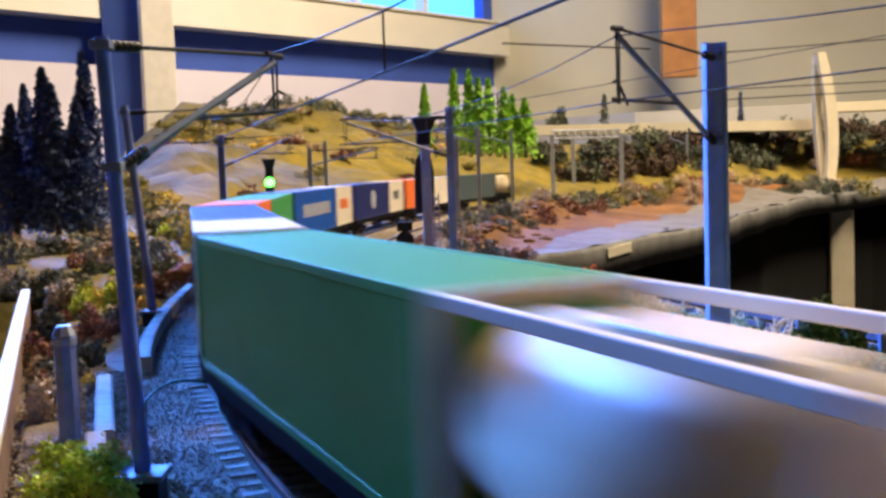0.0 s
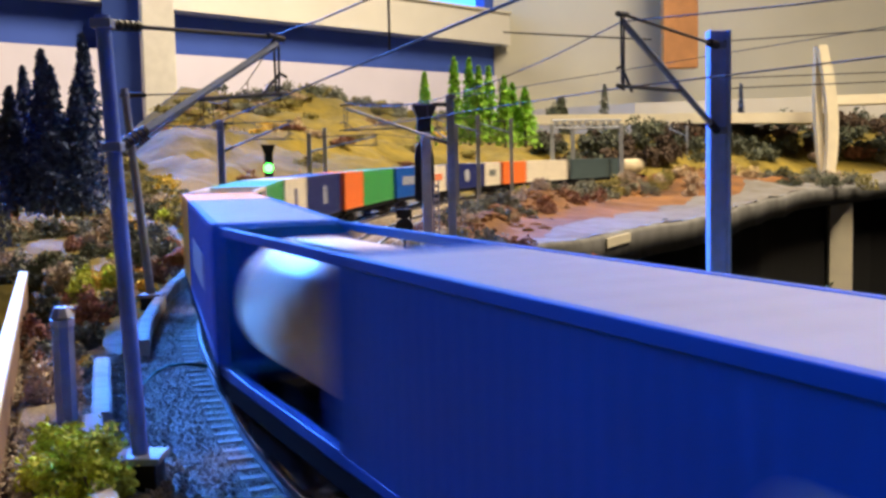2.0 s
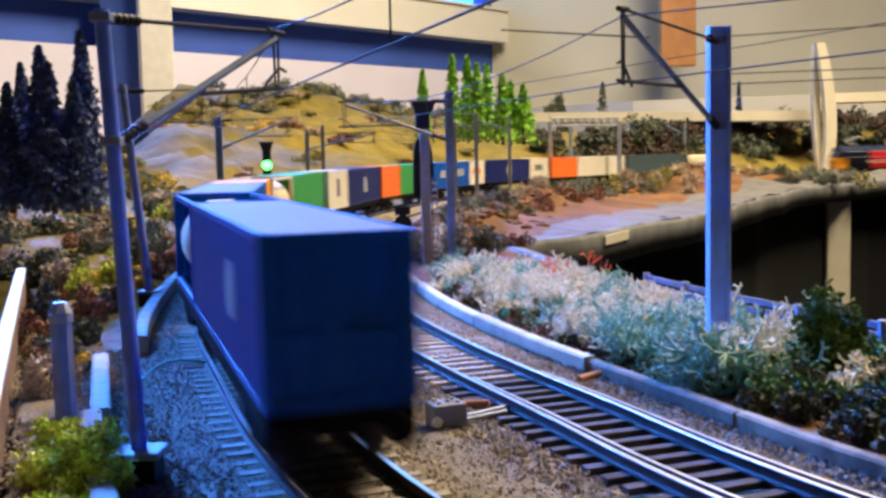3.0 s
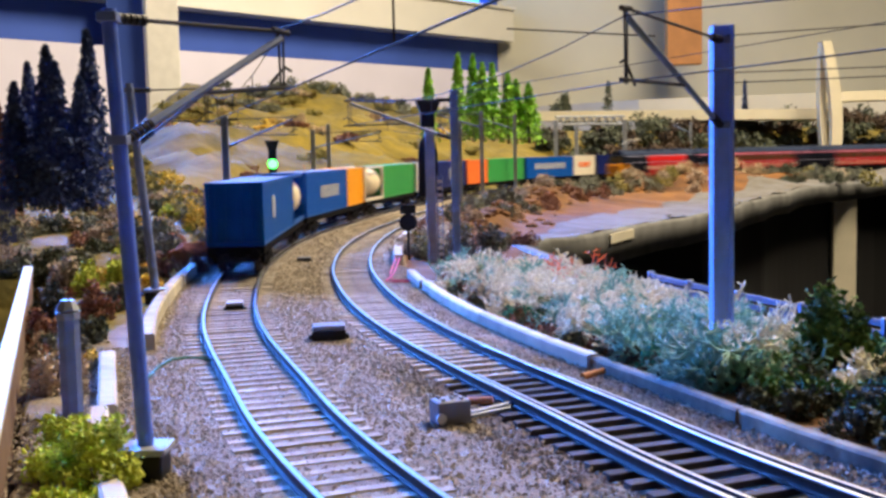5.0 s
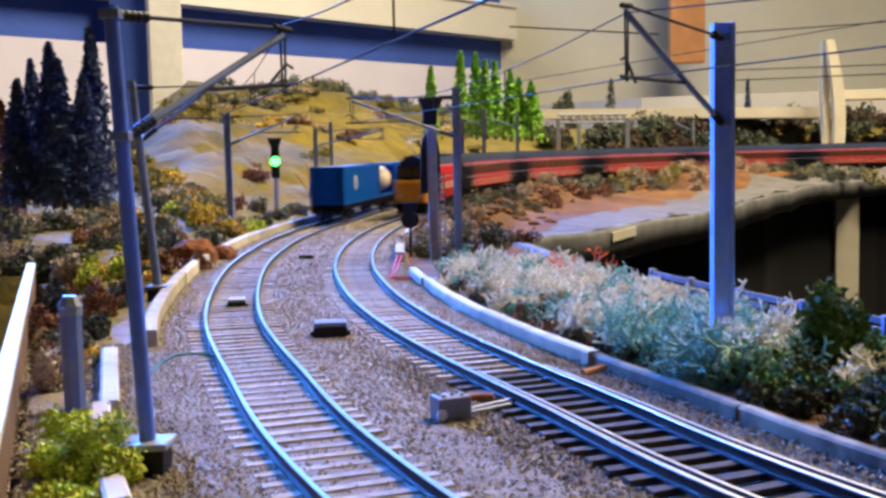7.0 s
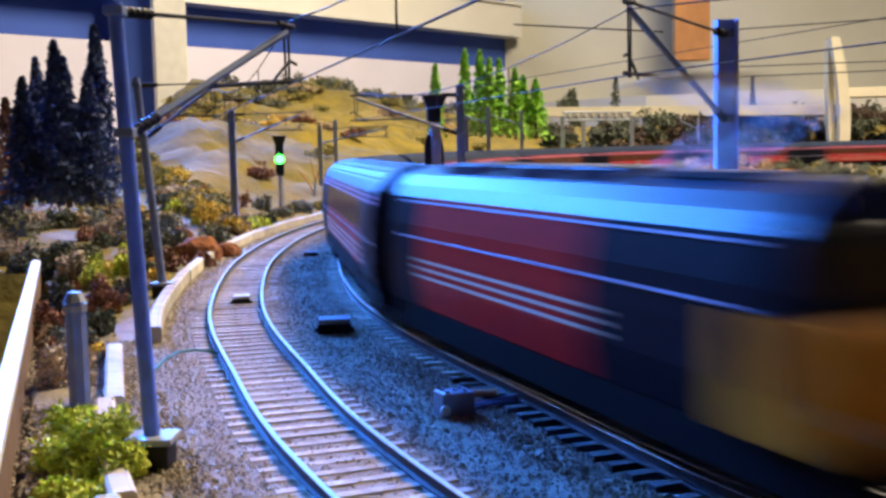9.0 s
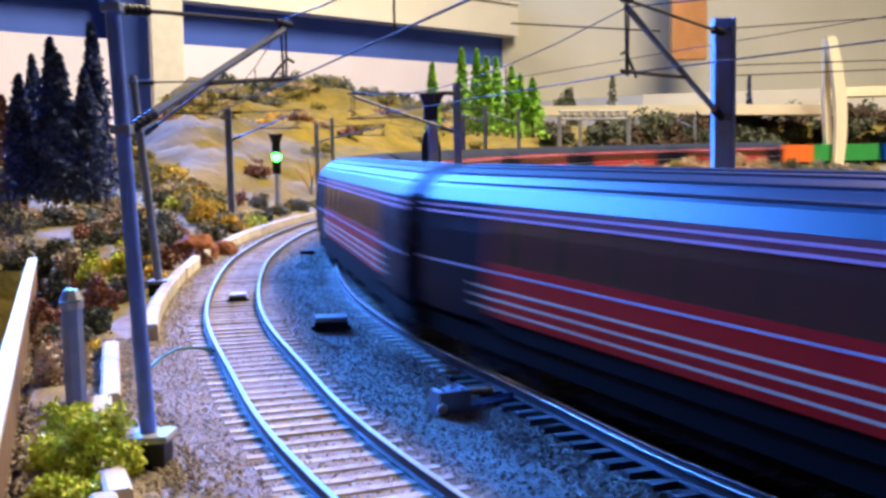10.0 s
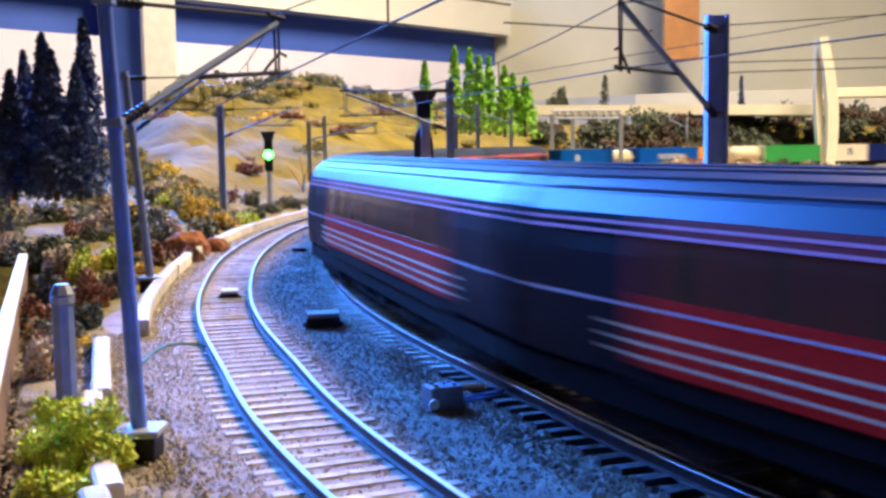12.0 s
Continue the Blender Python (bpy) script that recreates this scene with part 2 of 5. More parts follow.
# grey lip and fascia along the inner edge of the board
bm = bmesh.new()
path = []
for s in np.arange(330, 3240, 12):
    p = TRACK_B.side(s, lerp_table(EDGE, s))
    path.append((p.x, p.y, height(s, lerp_table(EDGE, s), p.x, p.y)))
zs = np.convolve([p[2] for p in path], np.ones(15) / 15, "same")
path = [(p[0], p[1], z) for p, z in zip(path, zs)][8:-8]
sweep(bm, path, [(-6, -3), (-5, 1.5), (3, 1.0), (5, -2), (5, -24), (3, -24), (3, -5)])
tagged(part("board_edge", bm, LIP, None, "grey painted curved edge of the layout board", True), category="board", kind="structure")

# dusty grey margin between the soil and the edge
WIDE = [(880, 14), (1000, 34), (1150, 66), (1300, 92), (1620, 90), (2100, 60), (3300, 40)]
bm = bmesh.new()
rows = []
for s in np.arange(890, 3200, 8):
    e, w = lerp_table(EDGE, s), lerp_table(WIDE, s)
    w *= 1 + 0.35 * noise.noise(Vector((s * 0.012, 0.0, 2.0))) + 0.15 * noise.noise(Vector((s * 0.06, 0.0, 5.0)))
    row = []
    for i in range(9):
        u = e + 2 - w * i / 8
        q = TRACK_B.side(s, u)
        row.append(bm.verts.new((q.x, q.y, height(s, u, q.x, q.y) + (1.6 if i < 8 else -1.0))))
    rows.append(row)
for r0, r1 in zip(rows[:-1], rows[1:]):
    for i in range(8):
        bm.faces.new((r0[i], r0[i + 1], r1[i + 1], r1[i]))
tagged(part("board_margin", bm, MARGIN, None, "dusty grey strip along the layout's edge", True), category="ground", kind="structure")

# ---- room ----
# the floor's near-black colour holds the shade below the layout
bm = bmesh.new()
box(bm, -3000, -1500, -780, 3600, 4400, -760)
tagged(part("floor", bm, BOARD_SHADE, None, "floor far below the layout, coloured as deep shade"), category="floor", kind="structure")

# ---- tracks ----


def railway_track(line, name_label, s0, s1):
    t = thing("railway_track", name_label, "track", "two parallel tracks", "structure")
    for off in (-8.7, 8.7):
        pts = []
        for s in np.arange(s0, s1, 8):
            p = line.side(s, off)
            pts.append((p.x, p.y, 0))
        bm = bmesh.new()
        sweep(bm, pts, [(-0.9, -2.5), (-0.9, -2.2), (-0.2, -1.9), (-0.2, -0.7), (-0.55, -0.45), (-0.55, -0.12), (0.55, -0.12), (0.55, -0.45), (0.2, -0.7), (0.2, -1.9), (0.9, -2.2), (0.9, -2.5)])
        r = part("rail", bm, RAIL, t, "brown weathered steel rail")
        bm = bmesh.new()
        sweep(bm, pts, [(-0.55, -0.12), (-0.47, 0.0), (0.47, 0.0), (0.55, -0.12)])
        part("rail_head", bm, RAILTOP, r, "polished bright rail head")
    return t


track_a = railway_track(TRACK_A, "outer curved railway track on ballasted sleepers", 20, TRACK_A.length - 60)
track_b = railway_track(TRACK_B, "inner curved railway track on ballasted sleepers", 20, TRACK_B.length - 60)


def sleepers(line, t, dark_before):
    bm = bmesh.new()
    box(bm, -1.25, -14.5, -3.6, 1.25, 14.5, -2.3, 0.15)
    light = finish(bm, "sleeper", SLEEPER)
    dark = light.copy()
    dark.materials[0] = SLEEPER_DARK
    far = bmesh.new()
    s = 30.0
    while s < line.length - 80:
        p, h = line.at(s), line.heading(s)
        if 240 < s < 240 + 290 * 6.4:
            ob = new("sleeper", dark if s < dark_before else light)
            ob.parent = t
            ob.matrix_basis = pose(p.x * MM, p.y * MM, random.uniform(-0.0002, 0.0001), 0, 0, math.degrees(h) + random.uniform(-1, 1))
        else:
            box(far, -1.45, -14.5, -3.6, 1.45, 14.5, -2.5, 0, Matrix.Translation((p.x, p.y, 0)) @ Matrix.Rotation(h, 4, "Z"))
        s += 6.4
    tagged(part("far_sleepers", far, SLEEPER, t), kind="stuff")


# ---- trains ----


def car_pose(line, s, half, back):
    """A vehicle whose two bogies stand on the line at s - half and s + half; back: it runs towards smaller s."""
    a, b = line.at(s - half), line.at(s + half)
    c, d = (a + b) / 2, (b - a)
    return pose(c.x * MM, c.y * MM, 0, 0, 0, math.degrees(math.atan2(d.y, d.x)) + (180 if back else 0))


def paint(name, c, rough=0.42, gloss=0.22):
    return material(name, c, rough, 0, 120, 0.14, 0.06, gloss=gloss)


C_BLUE = paint("container_blue", (0.002, 0.075, 0.34), 0.40, 0.10)
# paler grey that stands for reflected light on the blue containers' roofs
C_SHEEN = paint("container_roof_sheen", (0.17, 0.18, 0.20), 0.5, 0.3)
C_NAVY = paint("container_navy", (0.006, 0.016, 0.12))
C_LIGHTBLUE = paint("container_mid_blue", (0.003, 0.075, 0.38), 0.42, 0.12)
C_GREEN = paint("container_green", (0.04, 0.30, 0.07))
C_YELLOW = paint("container_yellow", (0.90, 0.36, 0.003))
C_ORANGE = paint("container_orange", (0.80, 0.17, 0.03))
C_WHITE = paint("container_white", (0.70, 0.64, 0.52))
C_TANK = paint("tank_cream", (0.66, 0.56, 0.38))
C_FRAME = paint("wagon_frame", (0.007, 0.007, 0.009), 0.7, 0.03)
C_TEAL = paint("container_dark_grey", (0.06, 0.09, 0.10))


def bogie(parent, x, wheel=5.2, wb=10.5):
    bm = bmesh.new()
    for sy in (-1, 1):
        box(bm, x - wb - 5, sy * 10.4 - 1, 3.8, x + wb + 5, sy * 10.4 + 1, 7.6, 0.5)
        box(bm, x - 4, sy * 10.4 - 1.2, 2.6, x + 4, sy * 10.4 + 1.2, 8.4, 0.5)
    box(bm, x - 5, -10, 6.8, x + 5, 10, 9.2)
    b = part("bogie", bm, C_FRAME, parent)
    for dx in (-wb, wb):
        bm = bmesh.new()
        for sy in (-1, 1):
            rod(bm, (x + dx, sy * 7.4, wheel), (x + dx, sy * 9.6, wheel), wheel, wheel, 20)
            rod(bm, (x + dx, sy * 6.9, wheel), (x + dx, sy * 7.4, wheel), wheel + 0.6, wheel + 0.6, 20)
        rod(bm, (x + dx, -9, wheel), (x + dx, 9, wheel), 1.2)
        part("wheelset", bm, RAIL, b)


def container(parent, x0, x1, mat, label, mark=None, name="container"):
    z0, z1, w = 12.6, 40.6, 12.8
    bm = bmesh.new()
    n = int((x1 - x0) / 3.4)
    ring = []
    for sy in (-1, 1):
        xs = [x0 + 1.5 + (x1 - x0 - 3) * i / (4 * n) for i in range(4 * n + 1)]
        side = [(x, sy * (w - (0.34 if i % 4 in (0, 3) else 0.16))) for i, x in enumerate(xs)]
        ring += side if sy < 0 else side[::-1]
    lo, hi = [bm.verts.new((x, y, z0 + 1)) for x, y in ring], [bm.verts.new((x, y, z1 - 0.4)) for x, y in ring]
    bm.faces.new(lo), bm.faces.new(hi)
    for i in range(len(ring)):
        k = (i + 1) % len(ring)
        bm.faces.new((lo[i], lo[k], hi[k], hi[i]))
    c = part(name, bm, mat, parent, label)
    bm = bmesh.new()
    for xa in (x0, x1 - 2):
        for sy in (-1, 1):
            box(bm, xa, sy * (w - 1) - 1, z0, xa + 2, sy * (w - 1) + 1, z1, 0.2)
        for z in (z0, z1 - 1.6):
            box(bm, xa + 0.1, -w + 1, z, xa + 1.9, w - 1, z + 1.5)
    for sy in (-1, 1):
        for z in (z0, z1 - 1.5):
            box(bm, x0 + 1, sy * (w - 0.8) - 0.7, z, x1 - 1, sy * (w - 0.8) + 0.7, z + 1.5, 0.15)
    part("corner_frame", bm, mat, c)
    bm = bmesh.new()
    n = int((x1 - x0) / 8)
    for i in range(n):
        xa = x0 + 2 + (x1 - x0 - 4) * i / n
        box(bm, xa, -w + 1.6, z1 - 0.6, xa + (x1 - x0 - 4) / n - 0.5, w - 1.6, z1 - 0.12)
    part("roof_panel", bm, C_SHEEN if mat in (C_BLUE, C_LIGHTBLUE) else mat, c, "grey blue roof with its sheen painted in" if mat in (C_BLUE, C_LIGHTBLUE) else "")
    bm = bmesh.new()
    for y in (-8, -3.4, 3.4, 8):
        rod(bm, (x0 - 0.2, y, z0 + 2), (x0 - 0.2, y, z1 - 2), 0.35, 0.35, 6)
        box(bm, x0 - 0.5, y - 0.8, z0 + 11, x0, y + 2.6, z0 + 12)
    part("door_bar", bm, mat, c)
    return c


def plate(parent, x, z, sx, sz, mat, round_=False):
    """A painted emblem or a row of letter bars on each side of a container."""
    for sy in (-1, 1):
        bm = bmesh.new()
        if round_:
            rod(bm, (x, sy * 12.3, z), (x, sy * 13.0, z), sx / 2, sx / 2, 24)
        else:
            n = max(1, int(sx / 7))
            for i in range(n):
                xa = x - sx / 2 + sx * i / n
                box(bm, xa, sy * 12.75 - 0.2, z - sz / 2, xa + sx / n * 0.68, sy * 12.75 + 0.2, z + sz / 2)
        part("emblem" if round_ else "lettering", bm, mat, parent)


def tank_container(parent, x0, x1, frame_mat, label):
    z0, z1, w = 12.6, 40.6, 12.8
    bm = bmesh.new()
    for xa in (x0, x1 - 2):
        for sy in (-1, 1):
            box(bm, xa, sy * (w - 1) - 1, z0, xa + 2, sy * (w - 1) + 1, z1, 0.2)
        for z in (z0, z1 - 2):
            box(bm, xa + 0.1, -w + 1, z, xa + 1.9, w - 1, z + 2)
    for sy in (-1, 1):
        box(bm, x0 + 1, sy * (w - 1) - 1, z0, x1 - 1, sy * (w - 1) + 1, z0 + 2, 0.2)
        box(bm, x0 + 1, sy * (w - 1) - 0.7, z1 - 1.6, x1 - 1, sy * (w - 1) + 0.7, z1, 0.2)
    f = part("tank_frame", bm, frame_mat, parent, label)
    bm = bmesh.new()
    zc, r = (z0 + z1) / 2 + 0.3, 11.6
    rod(bm, (x0 + 7, 0, zc), (x1 - 7, 0, zc), r, r, 36)
    for xa, sx in ((x0 + 7, -1), (x1 - 7, 1)):
        ball(bm, (xa, 0, zc), 4.5, r, r, 3)
    box(bm, (x0 + x1) / 2 - 14, -4, zc + r - 1, (x0 + x1) / 2 + 14, 4, zc + r + 0.8, 0.3)
    part("tank", bm, C_TANK, f, "cream coloured cylindrical tank barrel", True)


WAGON_PITCH, WAGON_HALF = 205.0, 72.0


def wagon(load):
    w = thing("container_wagon", load[0], "wagon", "container train")
    bm = bmesh.new()
    box(bm, -96, -3.5, 7.5, 96, 3.5, 12.2, 0.4)
    for sy in (-1, 1):
        box(bm, -97, sy * 11.6 - 1, 9, 97, sy * 11.6 + 1, 12.4, 0.3)
    for x in (-95, -48, -16, 16, 48, 95):
        box(bm, x - 1.5, -11, 9, x + 1.5, 11, 12.3)
    for sx in (-1, 1):
        for sy in (-1, 1):
            rod(bm, (sx * 96, sy * 9, 9), (sx * 101, sy * 9, 9), 1.2)
            rod(bm, (sx * 100, sy * 9, 9), (sx * 101.4, sy * 9, 9), 2.4, 2.4, 12)
    part("underframe", bm, C_FRAME, w)
    bogie(w, -WAGON_HALF)
    bogie(w, WAGON_HALF)
    x = -97.0
    for kind, mat, extra in load[1]:
        ln = {"20": 63.5, "40": 128.5, "T": 63.5}[kind[0] if kind[0] == "T" else kind]
        if kind == "T":
            tank_container(w, x, x + ln, mat, extra[0])
        else:
            c = container(w, x, x + ln, mat, extra[0])
            for e in extra[1:]:
                plate(c, x + ln * e[0], e[1], e[2], e[3], e[4], e[5])
        x += ln + 1.2
    return w


LETTER = paint("marking_white", (0.40, 0.42, 0.46))
LOADS = [
    ("flat wagon with blue container and cream tank container", [("40", C_BLUE, ("dark blue ribbed shipping container with pale emblem", (0.30, 28, 11, 13, LETTER, True))), ("T", C_BLUE, ("blue frame of a tank container",))]),
    ("flat wagon with blue and yellow containers", [("40", C_LIGHTBLUE, ("blue shipping container with pale lettering band", (0.55, 27, 58, 8, LETTER, False))), ("20", C_YELLOW, ("plain orange yellow shipping container",))]),
    ("flat wagon with cream tank and green container", [("T", C_WHITE, ("white frame of a tank container",)), ("40", C_GREEN, ("plain green shipping container",))]),
    ("flat wagon with white and navy containers", [("20", C_WHITE, ("white shipping container with dark mark", (0.5, 28, 8, 13, C_NAVY, False))), ("40", C_NAVY, ("navy shipping container with pale mark", (0.5, 27, 14, 12, LETTER, False)))]),
    ("flat wagon with orange and green containers", [("20", C_ORANGE, ("plain orange shipping container",)), ("40", C_GREEN, ("plain green shipping container",))]),
    ("flat wagon with blue and white containers", [("40", C_LIGHTBLUE, ("blue shipping container with white lettering", (0.5, 28, 84, 8, LETTER, False))), ("20", C_WHITE, ("white shipping container with red mark", (0.5, 28, 34, 7, C_ORANGE, False)))]),
    ("flat wagon with navy and white containers", [("40", C_NAVY, ("navy shipping container with round white emblem", (0.5, 27, 15, 15, LETTER, True))), ("20", C_WHITE, ("white shipping container with grey mark", (0.5, 28, 26, 8, C_TEAL, False)))]),
    ("flat wagon with orange and cream containers", [("20", C_ORANGE, ("orange shipping container",)), ("40", C_WHITE, ("cream shipping container",))]),
    ("flat wagon with dark grey container and tank", [("40", C_TEAL, ("dark grey green shipping container",)), ("T", C_FRAME, ("black frame of a tank container",))]),
]
FREIGHT = [wagon(load) for load in LOADS]

# passenger train
RED = paint("coach_red", (0.46, 0.014, 0.014), 0.4, 0.06)
COACHGREY = paint("coach_dark_grey", (0.008, 0.009, 0.016), 0.45, 0.03)
GLASSDARK = paint("coach_window_glass", (0.055, 0.036, 0.020), 0.15, 0.12)
ROOF = material("coach_roof", (0.026, 0.036, 0.070), 0.42, 0.0, 150, 0.2, 0.1, gloss=0.075)
STRIPE = paint("coach_stripe_white", (0.62, 0.54, 0.44))
BANDRED = paint("coach_band_dark_red", (0.20, 0.022, 0.026), 0.4, 0.06)
WAIST = paint("coach_line_pale", (0.42, 0.42, 0.58))
PINKLINE = paint("coach_line_rose", (0.60, 0.22, 0.34))
LOCO_YELLOW = paint("loco_yellow", (0.62, 0.24, 0.008))


def half_profile(z):
    return lerp_table([(7, 12.4), (10.5, 13.4), (15.5, 13.8), (24.5, 13.8), (31.5, 13.2), (35.5, 12.1), (38.5, 10.2), (41, 7.4), (42.6, 4.2), (43.4, 0)], z)


def skin(bm, x0, x1, z0, z1, out=0.0, n=4, sides=(-1, 1), slant=0.0):
    """A strip of the coach's side from z0 to z1, on the sides named."""
    for sy in sides:
        cols = []
        for i in range(n + 1):
            z = z0 + (z1 - z0) * i / n
            y = sy * (half_profile(z) + out)
            cols.append((bm.verts.new((x0 + slant * i / n, y, z)), bm.verts.new((x1 + slant * i / n, y, z)), bm.verts.new((x1 + slant * i / n, y - sy * 0.8, z)), bm.verts.new((x0 + slant * i / n, y - sy * 0.8, z))))
        for a, b in zip(cols[:-1], cols[1:]):
            for j in range(4):
                k = (j + 1) % 4
                bm.faces.new((a[j], a[k], b[k], b[j]))
        bm.faces.new(cols[0])
        bm.faces.new(cols[-1])


def roof_mesh(bm, x0, x1):
    zs = [35.5, 37, 38.5, 39.8, 41, 42, 42.6, 43.1, 43.4]
    right = [(half_profile(z), z) for z in zs]
    prof = right + [(-a, b) for a, b in right[-2::-1]]
    rings = [[bm.verts.new((x, y, z)) for y, z in prof] for x in (x0, x1)]
    for j in range(len(prof) - 1):
        bm.faces.new((rings[0][j], rings[0][j + 1], rings[1][j + 1], rings[1][j]))
    for r in rings:
        bm.faces.new(r)


COACH_PITCH, COACH_HALF = 241.0, 82.0


def coach():
    up = 3.6
    c = thing("passenger_coach", "red passenger coach with dark ends and white stripes", "coach", "passenger train")
    L, E = 118.5, 40.0
    bm = bmesh.new()
    skin(bm, -L + E, L - E, 11.4, 23.2)
    bmesh.ops.translate(bm, verts=bm.verts, vec=(0, 0, up))
    part("lower_panel", bm, RED, c)
    for sx in (-1, 1):
        a, b = sorted((sx * L, sx * (L - E)))
        bm = bmesh.new()
        skin(bm, a, b, 9.5, 35.5, 0.0, 4, (-1,))
        bmesh.ops.translate(bm, verts=bm.verts, vec=(0, 0, up))
        part("end_panel", bm, COACHGREY, c)
        bm = bmesh.new()
        skin(bm, a, b, 9.5, 35.5, 0.0, 4, (1,))
        bmesh.ops.translate(bm, verts=bm.verts, vec=(0, 0, up))
        part("end_panel", bm, COACHGREY, c)
        a, b = sorted((sx * (L - 5), sx * (L - 14)))
        for sy in (-1, 1):
            bm = bmesh.new()
            skin(bm, a, b, 11, 32, 0.1, 4, (sy,))
            bmesh.ops.translate(bm, verts=bm.verts, vec=(0, 0, up))
            part("door", bm, COACHGREY, c)
    bm = bmesh.new()
    skin(bm, -L + E, L - E, 32.4, 35.5)
    n, step = 8, (2 * L - 2 * E - 4) / 8
    for i in range(n + 1):
        xa = -L + E + i * step
        skin(bm, xa, xa + 4, 23.2, 32.4)
    bmesh.ops.translate(bm, verts=bm.verts, vec=(0, 0, up))
    part("window_band", bm, BANDRED, c)
    for i in range(n):
        xa = -L + E + i * step + 4
        for sy in (-1, 1):
            bm = bmesh.new()
            skin(bm, xa, xa + step - 4, 23.2, 32.4, -0.2, 4, (sy,))
            bmesh.ops.translate(bm, verts=bm.verts, vec=(0, 0, up))
            part("window", bm, GLASSDARK, c)
    for z in (13.2, 15.4, 17.6):
        bm = bmesh.new()
        skin(bm, -L + 33, L - 33, z - 0.26, z + 0.26, 0.12, 1)
        bmesh.ops.translate(bm, verts=bm.verts, vec=(0, 0, up))
        part("stripe", bm, STRIPE, c)
    for z, h, m in ((21.3, 0.22, WAIST), (32.7, 0.25, PINKLINE), (34.2, 0.25, PINKLINE)):
        bm = bmesh.new()
        skin(bm, -L + 2, L - 2, z - h, z + h, 0.15, 1)
        bmesh.ops.translate(bm, verts=bm.verts, vec=(0, 0, up))
        part("waist_line", bm, m, c)
    bm = bmesh.new()
    roof_mesh(bm, -L, L)
    bmesh.ops.translate(bm, verts=bm.verts, vec=(0, 0, up))
    roof = part("roof", bm, ROOF, c, "ribbed grey coach roof")
    for y in (-9.2, -6.6, -3.9, -1.3, 1.3, 3.9, 6.6, 9.2):
        z = float(np.interp(abs(y), [0, 4.2, 7.4, 10.2], [43.4, 42.6, 41, 38.5]))
        bm = bmesh.new()
        rod(bm, (-L + 5, y, z), (L - 5, y, z), 0.4, 0.4, 6)
        bmesh.ops.translate(bm, verts=bm.verts, vec=(0, 0, up))
        part("rib", bm, ROOF, roof)
    bm = bmesh.new()
    box(bm, -L, -12.3, 7, L, 12.3, 11.5)
    box(bm, -L + E, -13.0, 11.5, L - E, 13.0, 15.2)
    for sx in (-1, 1):
        box(bm, sx * L - 0.6, -12.2, 7, sx * L + 0.6, 12.2, 40)
    part("underframe", bm, C_FRAME, c)
    for sx in (-1, 1):
        bm = bmesh.new()
        box(bm, sx * (L + 0.8) - 1.6, -5, 8, sx * (L + 0.8) + 1.6, 5, 38, 0.8)
        part("gangway", bm, BLACK, c)
    for x, w in ((-44, 24), (-10, 18), (22, 26)):
        bm = bmesh.new()
        box(bm, x, -11, 3.0, x + w, 11, 7.2, 0.6)
        part("equipment_box", bm, C_FRAME, c)
    bogie(c, -COACH_HALF, 5.4, 13)
    bogie(c, COACH_HALF, 5.4, 13)
    return c


LOCO_HALF, LOCO_L = 49.0, 88.0
LOCO_STRIPES = (15.8, 17.8, 19.8)


def hull(bm, side):
    """A closed shape between two mirrored outlines of (x, y, z)."""
    vs = [[bm.verts.new((x, sy * y, z)) for x, y, z in side] for sy in (-1, 1)]
    n = len(side)
    for j in range(n):
        k = (j + 1) % n
        bm.faces.new((vs[0][j], vs[0][k], vs[1][k], vs[1][j]))
    for v in vs:
        bm.faces.new(v)


